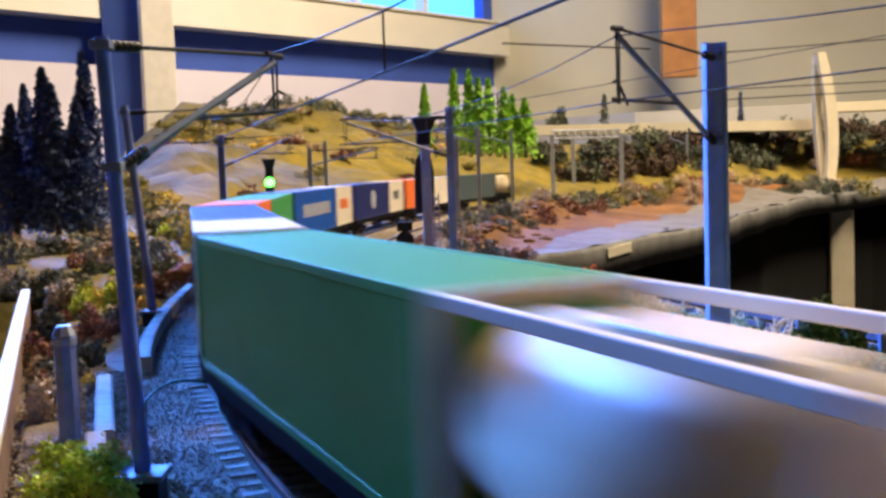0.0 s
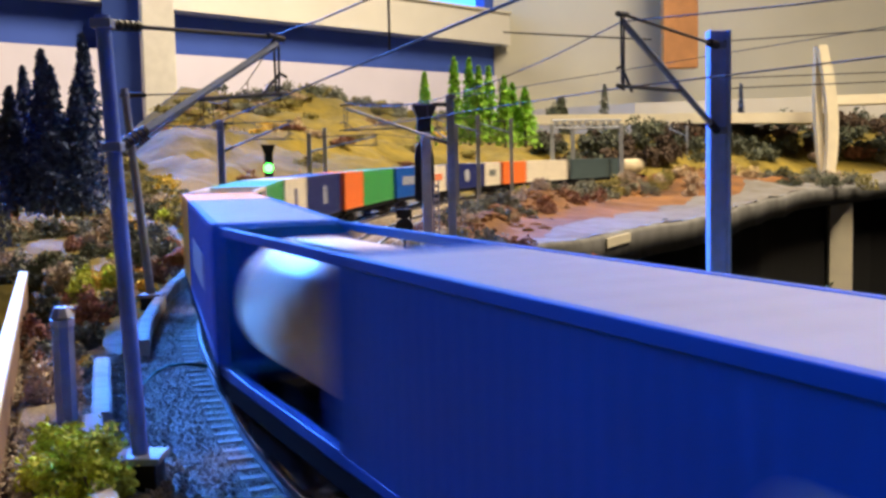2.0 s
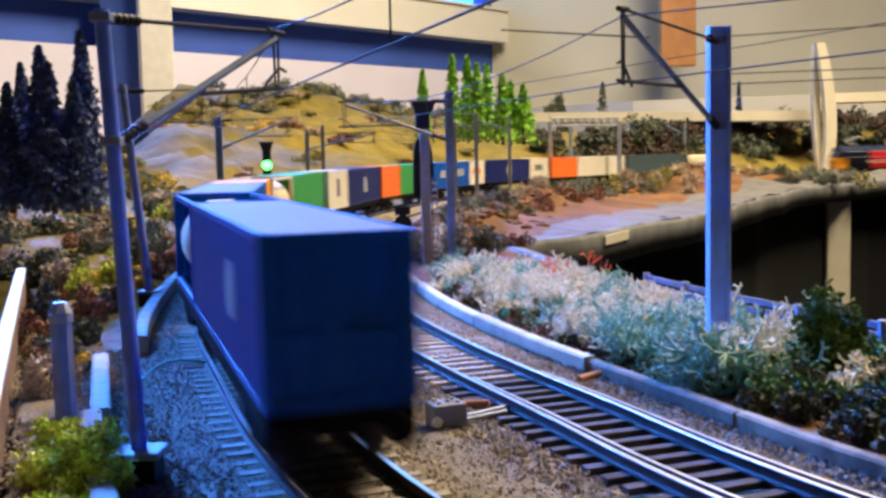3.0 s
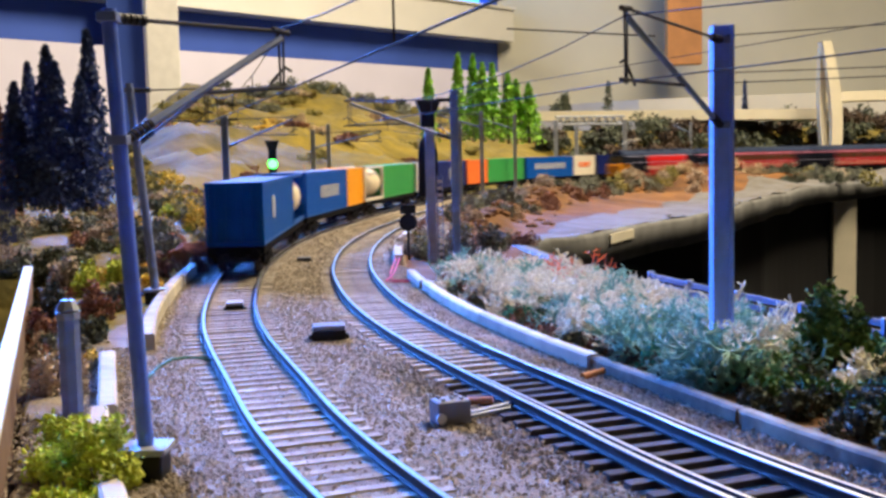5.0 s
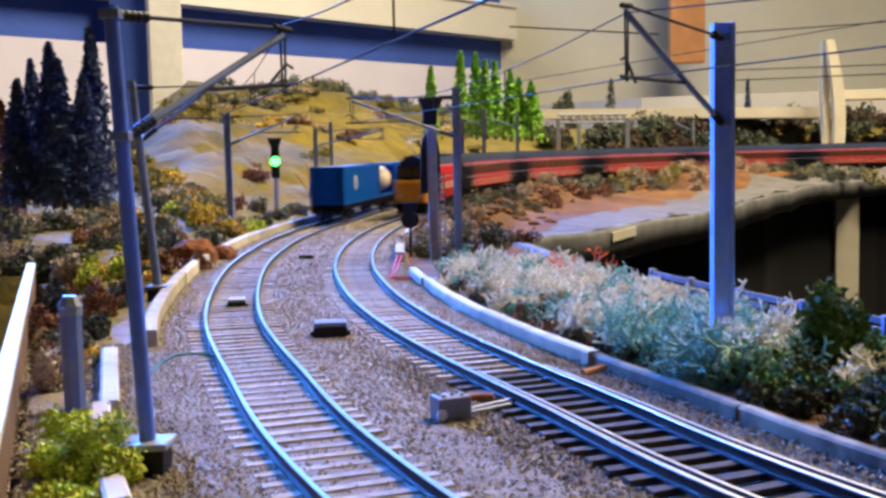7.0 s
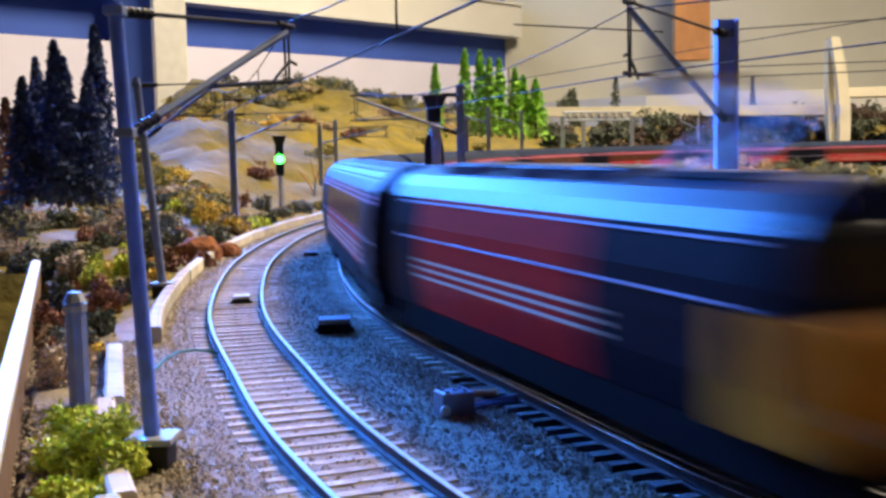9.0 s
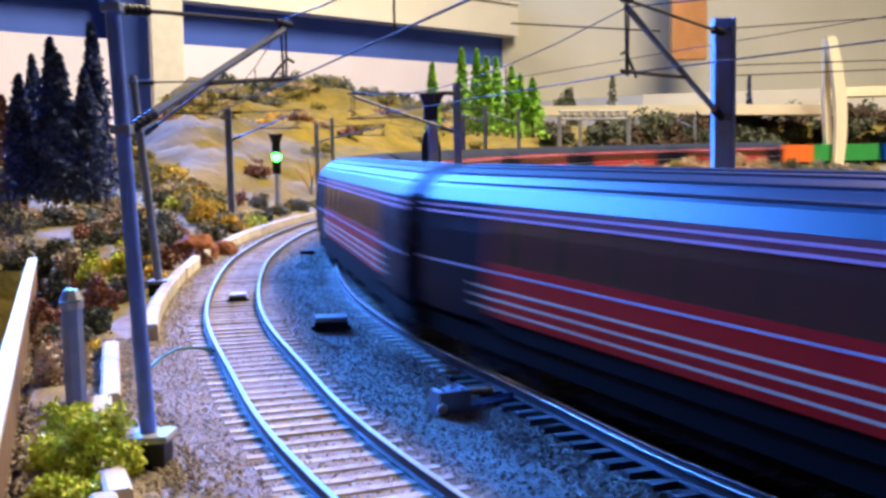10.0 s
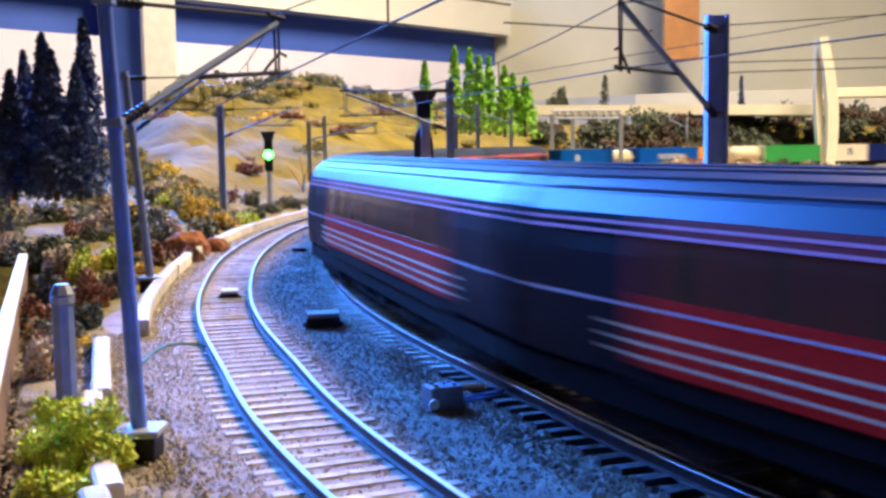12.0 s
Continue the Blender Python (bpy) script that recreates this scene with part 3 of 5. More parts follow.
def locomotive():
    c = thing("electric_locomotive", "dark grey and red electric locomotive with yellow front", "locomotive", "passenger train")
    L, up = LOCO_L, 3.6
    bm = bmesh.new()
    skin(bm, -L + 24, L - 62, 7.5, 35.5)
    bmesh.ops.translate(bm, verts=bm.verts, vec=(0, 0, up))
    part("side_panel", bm, RED, c)
    for a, b in ((L - 62, L - 9), (-L, -L + 24)):
        for sy in (-1, 1):
            bm = bmesh.new()
            skin(bm, a, b, 7.5, 35.5, 0.0, 4, (sy,))
            bmesh.ops.translate(bm, verts=bm.verts, vec=(0, 0, up))
            part("cab_side", bm, COACHGREY, c)
    for z in (25.4, 34.4):
        bm = bmesh.new()
        skin(bm, -L + 10, L - 16, z - 0.25, z + 0.25, 0.15, 1)
        bmesh.ops.translate(bm, verts=bm.verts, vec=(0, 0, up))
        part("waist_line", bm, WAIST, c)
    for z in LOCO_STRIPES:
        bm = bmesh.new()
        skin(bm, -L + 24, L - 56, z - 0.35, z + 0.35, 0.12, 1)
        bmesh.ops.translate(bm, verts=bm.verts, vec=(0, 0, up))
        part("stripe", bm, STRIPE, c)
    bm = bmesh.new()
    hull(bm, [(L - 19, 14.2, 7), (L - 5, 14.0, 7), (L, 12.2, 7), (L, 12.2, 23), (L - 2, 12, 25), (L - 7, 13.9, 25), (L - 19, 14.2, 25)])
    bmesh.ops.bevel(bm, geom=list(bm.edges), offset=0.7, segments=2, affect="EDGES")
    bmesh.ops.translate(bm, verts=bm.verts, vec=(0, 0, up))
    front = part("nose", bm, LOCO_YELLOW, c, "warning yellow nose")
    bm = bmesh.new()
    hull(bm, [(L - 9, 13.5, 25), (L - 2.1, 11.8, 25), (L - 6.5, 10.6, 36), (L - 9, 11.6, 36.6)])
    bmesh.ops.translate(bm, verts=bm.verts, vec=(0, 0, up))
    cab = part("windscreen_frame", bm, BLACK, c)
    for sy in (-1, 1):
        bm = bmesh.new()
        m = Matrix.Translation((L - 4.2, sy * 5.6, 30.4)) @ Matrix.Rotation(radians(-22), 4, "Y")
        box(bm, -0.4, -4.5, -3.8, 0.6, 4.5, 3.8, 0.3, m)
        bmesh.ops.translate(bm, verts=bm.verts, vec=(0, 0, up))
        part("windscreen", bm, GLASSDARK, cab)
        bm = bmesh.new()
        rod(bm, (L - 0.3, sy * 8.6, 12), (L + 0.6, sy * 8.6, 12), 1.6, 1.6, 14)
        bmesh.ops.translate(bm, verts=bm.verts, vec=(0, 0, up))
        part("headlight", bm, STRIPE, front)
        bm = bmesh.new()
        rod(bm, (L, sy * 8.6, 7.5), (L + 4.6, sy * 8.6, 7.5), 1.1)
        rod(bm, (L + 4, sy * 8.6, 7.5), (L + 5.2, sy * 8.6, 7.5), 2.6, 2.6, 14)
        part("buffer", bm, C_FRAME, c)
    bm = bmesh.new()
    roof_mesh(bm, -L, L - 9)
    bmesh.ops.translate(bm, verts=bm.verts, vec=(0, 0, up))
    part("roof", bm, ROOF, c, "grey locomotive roof")
    for x, w in ((-62, 28), (-22, 20), (6, 18)):
        bm = bmesh.new()
        box(bm, x, -6.5, 40.4, x + w, 6.5, 44.2, 0.8)
        bmesh.ops.translate(bm, verts=bm.verts, vec=(0, 0, up))
        part("roof_pod", bm, ROOF, c)
    bm = bmesh.new()
    box(bm, 34, -5, 42.6, 66, 5, 43.6)
    bmesh.ops.translate(bm, verts=bm.verts, vec=(0, 0, up))
    panto = part("pantograph", bm, WIRE, c, "raised thin metal pantograph")
    for sy in (-1, 1):
        for a, b in (((40, sy * 4, 43), (64, sy * 5, 52)), ((64, sy * 5, 52), (42, sy * 6, 58.5))):
            bm = bmesh.new()
            rod(bm, a, b, 0.6)
            bmesh.ops.translate(bm, verts=bm.verts, vec=(0, 0, up))
            part("arm", bm, GREY_METAL, panto)
    bm = bmesh.new()
    sweep(bm, [(42, -11, 57.6), (42, -6, 59), (42, 6, 59), (42, 11, 57.6)], [(-1.2, -0.4), (-1.2, 0.4), (1.2, 0.4), (1.2, -0.4)])
    bmesh.ops.translate(bm, verts=bm.verts, vec=(0, 0, up))
    part("contact_strip", bm, CREAM, panto, "cream contact strip")
    bm = bmesh.new()
    box(bm, -L, -12.4, 4.5, L - 1, 12.4, 11.2)
    box(bm, -L - 0.6, -12.2, 7, -L + 0.6, 12.2, 40)
    box(bm, L - 7, -11.4, 2.2, L - 1, 11.4, 7, 0.6)
    box(bm, -22, -11.4, 2.4, 22, 11.4, 5, 0.6)
    part("underframe", bm, C_FRAME, c)
    bogie(c, -LOCO_HALF, 5.6, 15)
    bogie(c, LOCO_HALF, 5.6, 15)
    return c


PASSENGER = [locomotive()]
first = coach()
PASSENGER += [first] + [copy_thing(first, pose(0, 0, 0)) for _ in range(7)]

# ---- room around the layout ----


def slab(bm, a, b, z0, z1, thick):
    """An upright slab from plan point a to b; its thickness goes to the left of the way."""
    a, b = Vector(a), Vector(b)
    d = (b - a).normalized()
    n = Vector((-d.y, d.x)) * thick
    q = [a, b, b + n, a + n]
    lo, hi = [bm.verts.new((p.x, p.y, z0)) for p in q], [bm.verts.new((p.x, p.y, z1)) for p in q]
    bm.faces.new(lo), bm.faces.new(hi)
    for i in range(4):
        j = (i + 1) % 4
        bm.faces.new((lo[i], lo[j], hi[j], hi[i]))


def structure(name, bm, mat, label, category, smooth=False):
    return tagged(part(name, bm, mat, None, label, smooth), category=category, kind="structure")


WA, WB = Vector((-1900, 790)), Vector((180, 3300))
WD = (WB - WA).normalized()
WN = Vector((WD.y, -WD.x))


def on_wall(along, out):
    """A plan point on the slanting window wall: along from its far corner, out into the room."""
    return WB - WD * along + WN * out


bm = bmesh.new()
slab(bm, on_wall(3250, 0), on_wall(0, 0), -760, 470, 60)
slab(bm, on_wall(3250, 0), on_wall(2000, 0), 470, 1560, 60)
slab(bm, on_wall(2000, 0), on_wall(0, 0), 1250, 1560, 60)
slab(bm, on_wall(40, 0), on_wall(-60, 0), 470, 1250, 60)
structure("wall_window", bm, SHADOWBLUE, "wall with a window above the beam, coloured in blue shade", "wall")
bm = bmesh.new()
slab(bm, on_wall(3250, 60), on_wall(0, 60), 366, 456, 60)
structure("beam", bm, BEAM, "cream plastered horizontal beam under the window", "beam")
win = thing("window_1", "bright blue lit window in a white frame", "window", "", "structure")
for i in range(8):
    bm = bmesh.new()
    slab(bm, on_wall(48 + i * 270, 4), on_wall(30 + i * 270, 4), 456, 1250, 40)
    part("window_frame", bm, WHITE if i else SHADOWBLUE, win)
for i in range(7):
    bm = bmesh.new()
    slab(bm, on_wall(300 + i * 270, -30), on_wall(48 + i * 270, -30), 456, 1250, 4)
    part("pane", bm, BLUEPANE, win)
bm = bmesh.new()
slab(bm, on_wall(2000, 68), on_wall(0, 68), 456, 462, 68)
part("window_sill", bm, BEAM, win)
bm = bmesh.new()
slab(bm, (180, 3300), (2600, 3080), -760, 1560, 80)
structure("wall_north", bm, WALLGREEN, "pale olive painted room wall", "wall")
# unseen walls and ceiling added round the room, dark to limit bounce
for n, a, b in (("wall_east", (2600, 3080), (2600, -1500)), ("wall_south", (2600, -1500), (-1900, -1500)), ("wall_west", (-1900, -1500), (-1900, 790))):
    bm = bmesh.new()
    slab(bm, a, b, -760, 1560, 80)
    structure(n, bm, HIDDENWALL, "unseen room wall darkened to cut bounce light", "wall")
bm = bmesh.new()
box(bm, -2100, -1700, 1560, 2800, 3600, 1620)
structure("ceiling", bm, CEILING, "unseen ceiling darkened to cut bounce light", "ceiling")
# upright column before the window wall
bm = bmesh.new()
m = Matrix.Translation((-541, 2190, 0)) @ Matrix.Rotation(radians(24), 4, "Z")
box(bm, -32, -8, -200, 32, 60, 1560, 3, m)
structure("column", bm, WHITE, "white painted square column", "column")
# the column's shaded side as its own box, shade in its colour
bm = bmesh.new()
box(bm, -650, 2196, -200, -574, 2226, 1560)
structure("column_side", bm, SHADOWBLUE, "side of the column, coloured in blue shade", "panel")
# pale scenic boards behind the hills
bm = bmesh.new()
path = [(*on_wall(a, 75), 0) for a in (2900, 2200, 1500, 900, 400, 90)]
sweep(bm, path, [(0, -100), (0, 272), (-6, 272), (-6, -100)])
structure("backdrop", bm, PINKBOARD, "pale pinkish sky board behind the hill", "backdrop")
bm = bmesh.new()
path = [(*on_wall(90, 75), 0), (500, 2760, 0), (1000, 2560, 0), (1700, 2300, 0)]
sweep(bm, path, [(0, -100), (0, 168), (-6, 168), (-6, -100)])
structure("backdrop_east", bm, CLOUDBOARD, "pale cloudy sky board behind the bridge", "backdrop")
# low dark board with a wavy top, added behind the bridge's trees
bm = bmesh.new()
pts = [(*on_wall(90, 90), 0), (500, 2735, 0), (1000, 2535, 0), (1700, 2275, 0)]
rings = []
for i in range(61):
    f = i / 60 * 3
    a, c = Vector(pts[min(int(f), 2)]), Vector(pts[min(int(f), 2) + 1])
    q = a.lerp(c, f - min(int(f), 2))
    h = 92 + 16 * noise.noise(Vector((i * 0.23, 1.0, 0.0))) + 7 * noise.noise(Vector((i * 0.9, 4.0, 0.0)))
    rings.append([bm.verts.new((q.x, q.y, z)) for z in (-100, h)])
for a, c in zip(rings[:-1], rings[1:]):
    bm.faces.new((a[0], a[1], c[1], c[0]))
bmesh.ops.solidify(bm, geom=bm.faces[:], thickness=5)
structure("dark_back_board", bm, material("dark_brown_board", (0.10, 0.062, 0.036), 0.95, 0, 9, 0.4, 0.1, (0.035, 0.028, 0.018)), "low dark brown board added behind the bridge", "backdrop")
bm = bmesh.new()
box(bm, 618, 2980, 268, 712, 3020, 1560, 3)
tagged(part("wooden_post", bm, WOOD, None, "orange brown wooden post before the wall"), category="post")
bm = bmesh.new()
rod(bm, (200, 3180, 395), (600, 3050, 352), 2.2)
tagged(part("hanging_cable", bm, BLACK, None, "thin dark cable before the pale wall"), category="cable")

# black sheet added as the shade under the far board, and the board's leg
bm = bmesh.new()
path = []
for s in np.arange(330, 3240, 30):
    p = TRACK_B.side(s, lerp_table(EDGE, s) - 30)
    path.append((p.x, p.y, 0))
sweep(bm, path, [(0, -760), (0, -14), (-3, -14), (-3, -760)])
structure("under_board_shade", bm, BOARD_SHADE, "black sheet standing in for shade under the board", "skirt")
bm = bmesh.new()
box(bm, 590, 1646, -760, 626, 1676, -24, 2)
tagged(part("board_leg", bm, CREAM, None, "cream wooden leg under the layout board"), category="leg")

# ---- brown board with a white edge in the near corner ----
bm = bmesh.new()
slab(bm, (-46, 100), (-166, 443), -95, 8, 2.5)
tagged(part("side_board", bm, material("brown_board", (0.20, 0.12, 0.08), 0.8, 0, 90, 0.3, 0.2), None, "brown board with a white top edge"), category="board", kind="structure")
bm = bmesh.new()
slab(bm, (-45.6, 100), (-165.6, 443), 8, 9.6, 3.4)
tagged(part("board_trim", bm, WHITE, None, "white edge strip on the brown board"), category="trim", kind="structure")
# upright dark sheet added to fill the dark void beyond the board
bm = bmesh.new()
slab(bm, (-700, 100), (-240, 620), -90, 30, 3)
tagged(part("void_sheet", bm, material("dark_blue_sheet", (0.02, 0.03, 0.09), 0.5, 0, 20, 0.3, 0.1), None, "dark blue sheet added for the void beside the layout"), category="sheet", kind="structure")

# ---- cable troughs along both sides ----


def trough(line, u, s0, s1, step, w, z0, z1, name_label, wob=0.6, mat=KERB, u1=None):
    t = thing("cable_trough", name_label, "trough", "cable troughs", "structure")
    s = s0
    while s < s1:
        ln = step * random.uniform(0.85, 1.15)
        pts = []
        du, dz = random.uniform(-wob, wob), random.uniform(-0.25, 0.25) * wob
        for k in range(4):
            f = (s - s0) / (s1 - s0)
            q = line.side(s + (ln - 0.3) * k / 3, u + du + ((u if u1 is None else u1) - u) * f)
            pts.append((q.x, q.y, 0))
        bm = bmesh.new()
        sweep(bm, pts, [(-w / 2, z0), (-w / 2, z1 - 0.5 + dz), (-w / 2 + 0.6, z1 + dz), (w / 2 - 0.6, z1 + dz), (w / 2, z1 - 0.5 + dz), (w / 2, z0)])
        part("trough_lid", bm, mat, t)
        s += ln


SA = TRACK_A.s_at_y
trough(TRACK_B, 27.5, SY(110), SY(262), 52, 3.4, -4, 0.2, "worn dark stained trough beside the inner track", 0.5, KERB_WORN, 27.0)
trough(TRACK_B, 26.5, SY(264), SY(455), 44, 3.8, -4, 0.8, "weathered cream trough beside the inner track", 0.5, KERB, 25.5)
trough(TRACK_B, 22, SY(530), SY(700), 44, 4.5, -4, 2.4, "weathered cream trough beside the inner track", 0.4)
trough(TRACK_A, -25, SA(318), SA(1000), 46, 4.2, -4, 2.2, "cream trough along the outer track", 0.25)
trough(TRACK_A, -40, SA(120), SA(300), 60, 4.2, -4, 0.5, "cream trough along the outer track", 0.4, KERB, -34)

# ---- overhead line ----


def mast(x, y, top, lean=0.0, round_=True, group="catenary masts", base=True, width=2.8, mat=None, ground=-3.5):
    t = thing("catenary_mast", "dark blue grey round catenary mast on a block" if round_ else "light grey steel H-section catenary mast", "mast", group, "", x, y, 0)
    mat = mat or DARK_METAL
    bm = bmesh.new()
    if round_:
        rod(bm, (0, 0, 2), (lean, 0, top), width / 2, width / 2 * 0.9, 16)
    else:
        w = width / 2
        for sx in (-1, 1):
            box(bm, sx * w - 0.4, -w, ground, sx * w + 0.4, w, top, 0.15)
        box(bm, -w, -0.4, ground, w, 0.4, top)
    part("pole", bm, mat, t, "", False)
    if base:
        bm = bmesh.new()
        box(bm, -3.4, -3.4, ground - 4, 3.4, 3.4, 1.6, 0.3)
        part("foot_block", bm, BLACK, t, "black foot block")
        bm = bmesh.new()
        box(bm, -4.2, -4, 1.6, 4.2, 4, 2.8, 0.3)
        part("foot_plate", bm, GREY_METAL, t, "grey foot plate")
    return t


def insulator(bm, a, b, r=1.1):
    a, b = Vector(a), Vector(b)
    rod(bm, a, b, r * 0.6, r * 0.6, 8)
    for k in range(5):
        c = a.lerp(b, (k + 0.5) / 5)
        d = (b - a).normalized() * 0.45
        rod(bm, c - d, c + d, r, r, 12)


def cantilever(t, dx, dy, top=76.0, low=58.0, contact=64.0, r=0.45, sheds=True, lean=0.0):
    """The bracket from a mast to the wires; dx, dy: from the mast to above the track."""
    e = Vector((dx, dy, 0))
    u = e.normalized()
    up = Vector((0, 0, 1))
    tilt = Vector((lean, 0, 0))
    a0, a1 = u * 1.6 + up * (top - 0.6) + tilt, e + up * (top + 0.4)
    b0, b1 = u * 1.6 + up * low + tilt * (low / top), e + up * (top - 1)
    bm = bmesh.new()
    rod(bm, a0, a1, r * 0.7)
    part("top_tube", bm, WIRE, t)
    bm = bmesh.new()
    rod(bm, b0, b1, r * 1.4)
    part("strut", bm, DARK_METAL, t)
    bm = bmesh.new()
    c = b0.lerp(b1, 0.42)
    rod(bm, c, e + u * 3 + up * (contact + 0.8), r * 0.8)
    part("registration_tube", bm, WIRE, t)
    bm = bmesh.new()
    tube(bm, [e + u * 3 + up * (contact + 4), e + u * 1 + up * (contact + 4.6), e - u * 2 + up * (contact + 2.5), e - u * 5 + up * contact], r * 0.6)
    for k in (-0.8, 0.8):
        rod(bm, e + u * k + up * (top + 0.4), e + u * k * 0.6 + up * contact, r * 0.45)
    rod(bm, e - u * 2.5 + up * (top + 0.6), e + u * 2.5 + up * (top + 0.2), r * 1.1)
    part("steady_arm", bm, WIRE, t)
    if sheds:
        for p, q in ((a0, a1), (b0, b1)):
            bm = bmesh.new()
            insulator(bm, p, p + (q - p).normalized() * 6.5, 1.0)
            part("insulator", bm, BLACK, t, "black ribbed insulator")
    bm = bmesh.new()
    for z in (top - 0.6, low):
        x = lean * z / top
        box(bm, x - 1.7, -1.7, z - 0.8, x + 1.7, 1.7, z + 0.8, 0.2)
    part("clamp", bm, DARK_METAL, t)


m1 = mast(-52.1, 188, 77.4, -2.9, mat=MAST_BLUE)
cantilever(m1, 20.8, 36, 76.6, 55.5, 65.3, 0.55, True, -2.9)
m2 = mast(-109, 415, 80, -6.5, True, width=3.2)
cantilever(m2, 19, 15, 78, 58, 65, 0.45, True, -6.5)
m3 = mast(-138, 712, 78, 0, False, width=3.4)
cantilever(m3, 43, 8)
mr = mast(70, 274, 81.6, 0.3, False, width=4.4, mat=MAST_PALE, base=False)
tagged(mr, "H-section catenary mast with blue light in its colour", "mast", "catenary masts")
cantilever(mr, -33.6, -59, 78.6, 57.3, 64.5, 0.5)
m4 = mast(7, 506, 80, 1.5, False, width=2.8, base=False)
cantilever(m4, -48, 4)
for x, y, top, dx in ((-126, 1100, 76, 66), (-122, 1215, 84, 0), (48, 1250, 96, -46), (96, 1400, 96, -44), (20, 1080, 80, -20), (436, 1910, 92, -30), (330, 1960, 78, -40)):
    m = mast(x, y, top, 0, False, width=3.4, mat=GREY_METAL, base=False, ground=-12)
    if dx:
        cantilever(m, dx, 6, top - 3, top - 18, top - 14, 0.6, False)

# portal with a lattice beam over the far tracks
g = thing("lattice_gantry", "grey lattice gantry over both far tracks", "gantry")
for x, y in ((168, 1590), (276, 1640), (214, 1720)):
    bm = bmesh.new()
    box(bm, x - 3, y - 3, -8, x + 3, y + 3, 92, 0.4)
    part("leg", bm, GREY_METAL, g)
bm = bmesh.new()
a, b = Vector((168, 1590, 0)), Vector((276, 1640, 0))
for z in (86, 97):
    rod(bm, a + Vector((0, 0, z)), b + Vector((0, 0, z)), 1.7)
for k in range(9):
    p, q = a.lerp(b, k / 9), a.lerp(b, (k + 1) / 9)
    mid = (p + q) / 2
    rod(bm, p + Vector((0, 0, 86)), mid + Vector((0, 0, 97)), 1.4)
    rod(bm, mid + Vector((0, 0, 97)), q + Vector((0, 0, 86)), 1.4)
part("lattice_beam", bm, GREY_METAL, g)

# wires from support to support
SUP_A = [(74, -150), (-31.3, 224), (-90, 430), (-95, 720), (-60, 1106), (43, 1342), (300, 1700)]
SUP_B = [(185, -150), (36.4, 215), (-41, 510), (2, 1080), (52, 1294), (300, 1600)]
for k, (sup, n) in enumerate(((SUP_A, "outer"), (SUP_B, "inner"))):
    t = thing("overhead_wires", "thin dark overhead wires above the %s track" % n, "wires", "overhead wires")
    for a, b in zip(sup[:-1], sup[1:]):
        a, b = Vector(a), Vector(b)
        pts = []
        for i in range(9):
            f = i / 8
            p = a.lerp(b, f)
            pts.append((p.x, p.y, 77.6 - 7.5 * 4 * f * (1 - f)))
        bm = bmesh.new()
        sweep(bm, pts, [(-0.15, 0), (0, 0.15), (0.15, 0), (0, -0.15)])
        part("catenary_wire", bm, WIRE, t)
        bm = bmesh.new()
        rod(bm, (a.x, a.y, 65), (b.x, b.y, 65), 0.16, 0.16, 5)
        part("contact_wire", bm, WIRE, t)
        for i in (2, 4, 6):
            bm = bmesh.new()
            rod(bm, pts[i], (pts[i][0], pts[i][1], 65), 0.14, 0.14, 4)
            part("dropper", bm, WIRE, t)
for i, (a, b) in enumerate((((70, 274, 79), (340, 200, 86)), ((70, 274, 70), (430, 380, 82)), ((70, 274, 67.5), (440, 350, 79)), ((7, 506, 78), (300, 100, 100)))):
    bm = bmesh.new()
    rod(bm, a, b, 0.16, 0.16, 5)
    tagged(part("feeder_wire", bm, WIRE, None, "thin dark feeder wire fixed to a mast"), category="wire", group="feeder wires")

# ---- signals ----


def signal(x, y, post, top, rz, lit, label):
    t = thing("colour_light_signal", label, "signal", "signals", "", x, y, -6, rz)
    k = 1.0 if lit else 0.95
    bm = bmesh.new()
    rod(bm, (0, 0, 0), (0, 0, post), 1.0 * k, 1.0 * k, 10)
    part("post", bm, GREY_METAL, t)
    bm = bmesh.new()
    box(bm, -3.2 * k, -1.2, post - 2, 3.2 * k, 1.6, top - 6, 0.4)
    part("head", bm, BLACK, t)
    bm = bmesh.new()
    # flared hood
    lo = [bm.verts.new((sx * 3.0 * k, sy * 2.4, top - 7)) for sx, sy in ((-1, -1), (1, -1), (1, 1), (-1, 1))]
    hi = [bm.verts.new((sx * 5.4 * k, sy * 4.6, top)) for sx, sy in ((-1, -1), (1, -1), (1, 1), (-1, 1))]
    bm.faces.new(lo), bm.faces.new(hi)
    for i in range(4):
        j = (i + 1) % 4
        bm.faces.new((lo[i], lo[j], hi[j], hi[i]))
    part("hood", bm, BLACK, t)
    bm = bmesh.new()
    for sx in (-1, 1):
        rod(bm, (sx * 1.6 * k, 3.2, 0), (sx * 1.6 * k, 3.2, post + 8), 0.3)
    for i in range(int(post / 3.4)):
        rod(bm, (-1.6 * k, 3.2, 2 + i * 3.4), (1.6 * k, 3.2, 2 + i * 3.4), 0.3, 0.3, 5)
    part("ladder", bm, GREY_METAL, t)
    if lit:
        bm = bmesh.new()
        rod(bm, (0, -1.4, top - 18), (0, -2.8, top - 18), 3.4, 3.6, 20)
        part("lamp", bm, GREENLAMP, t, "lit green lamp")
    return t


signal(-130, 858, 40, 69, 6, True, "black signal showing a green light")


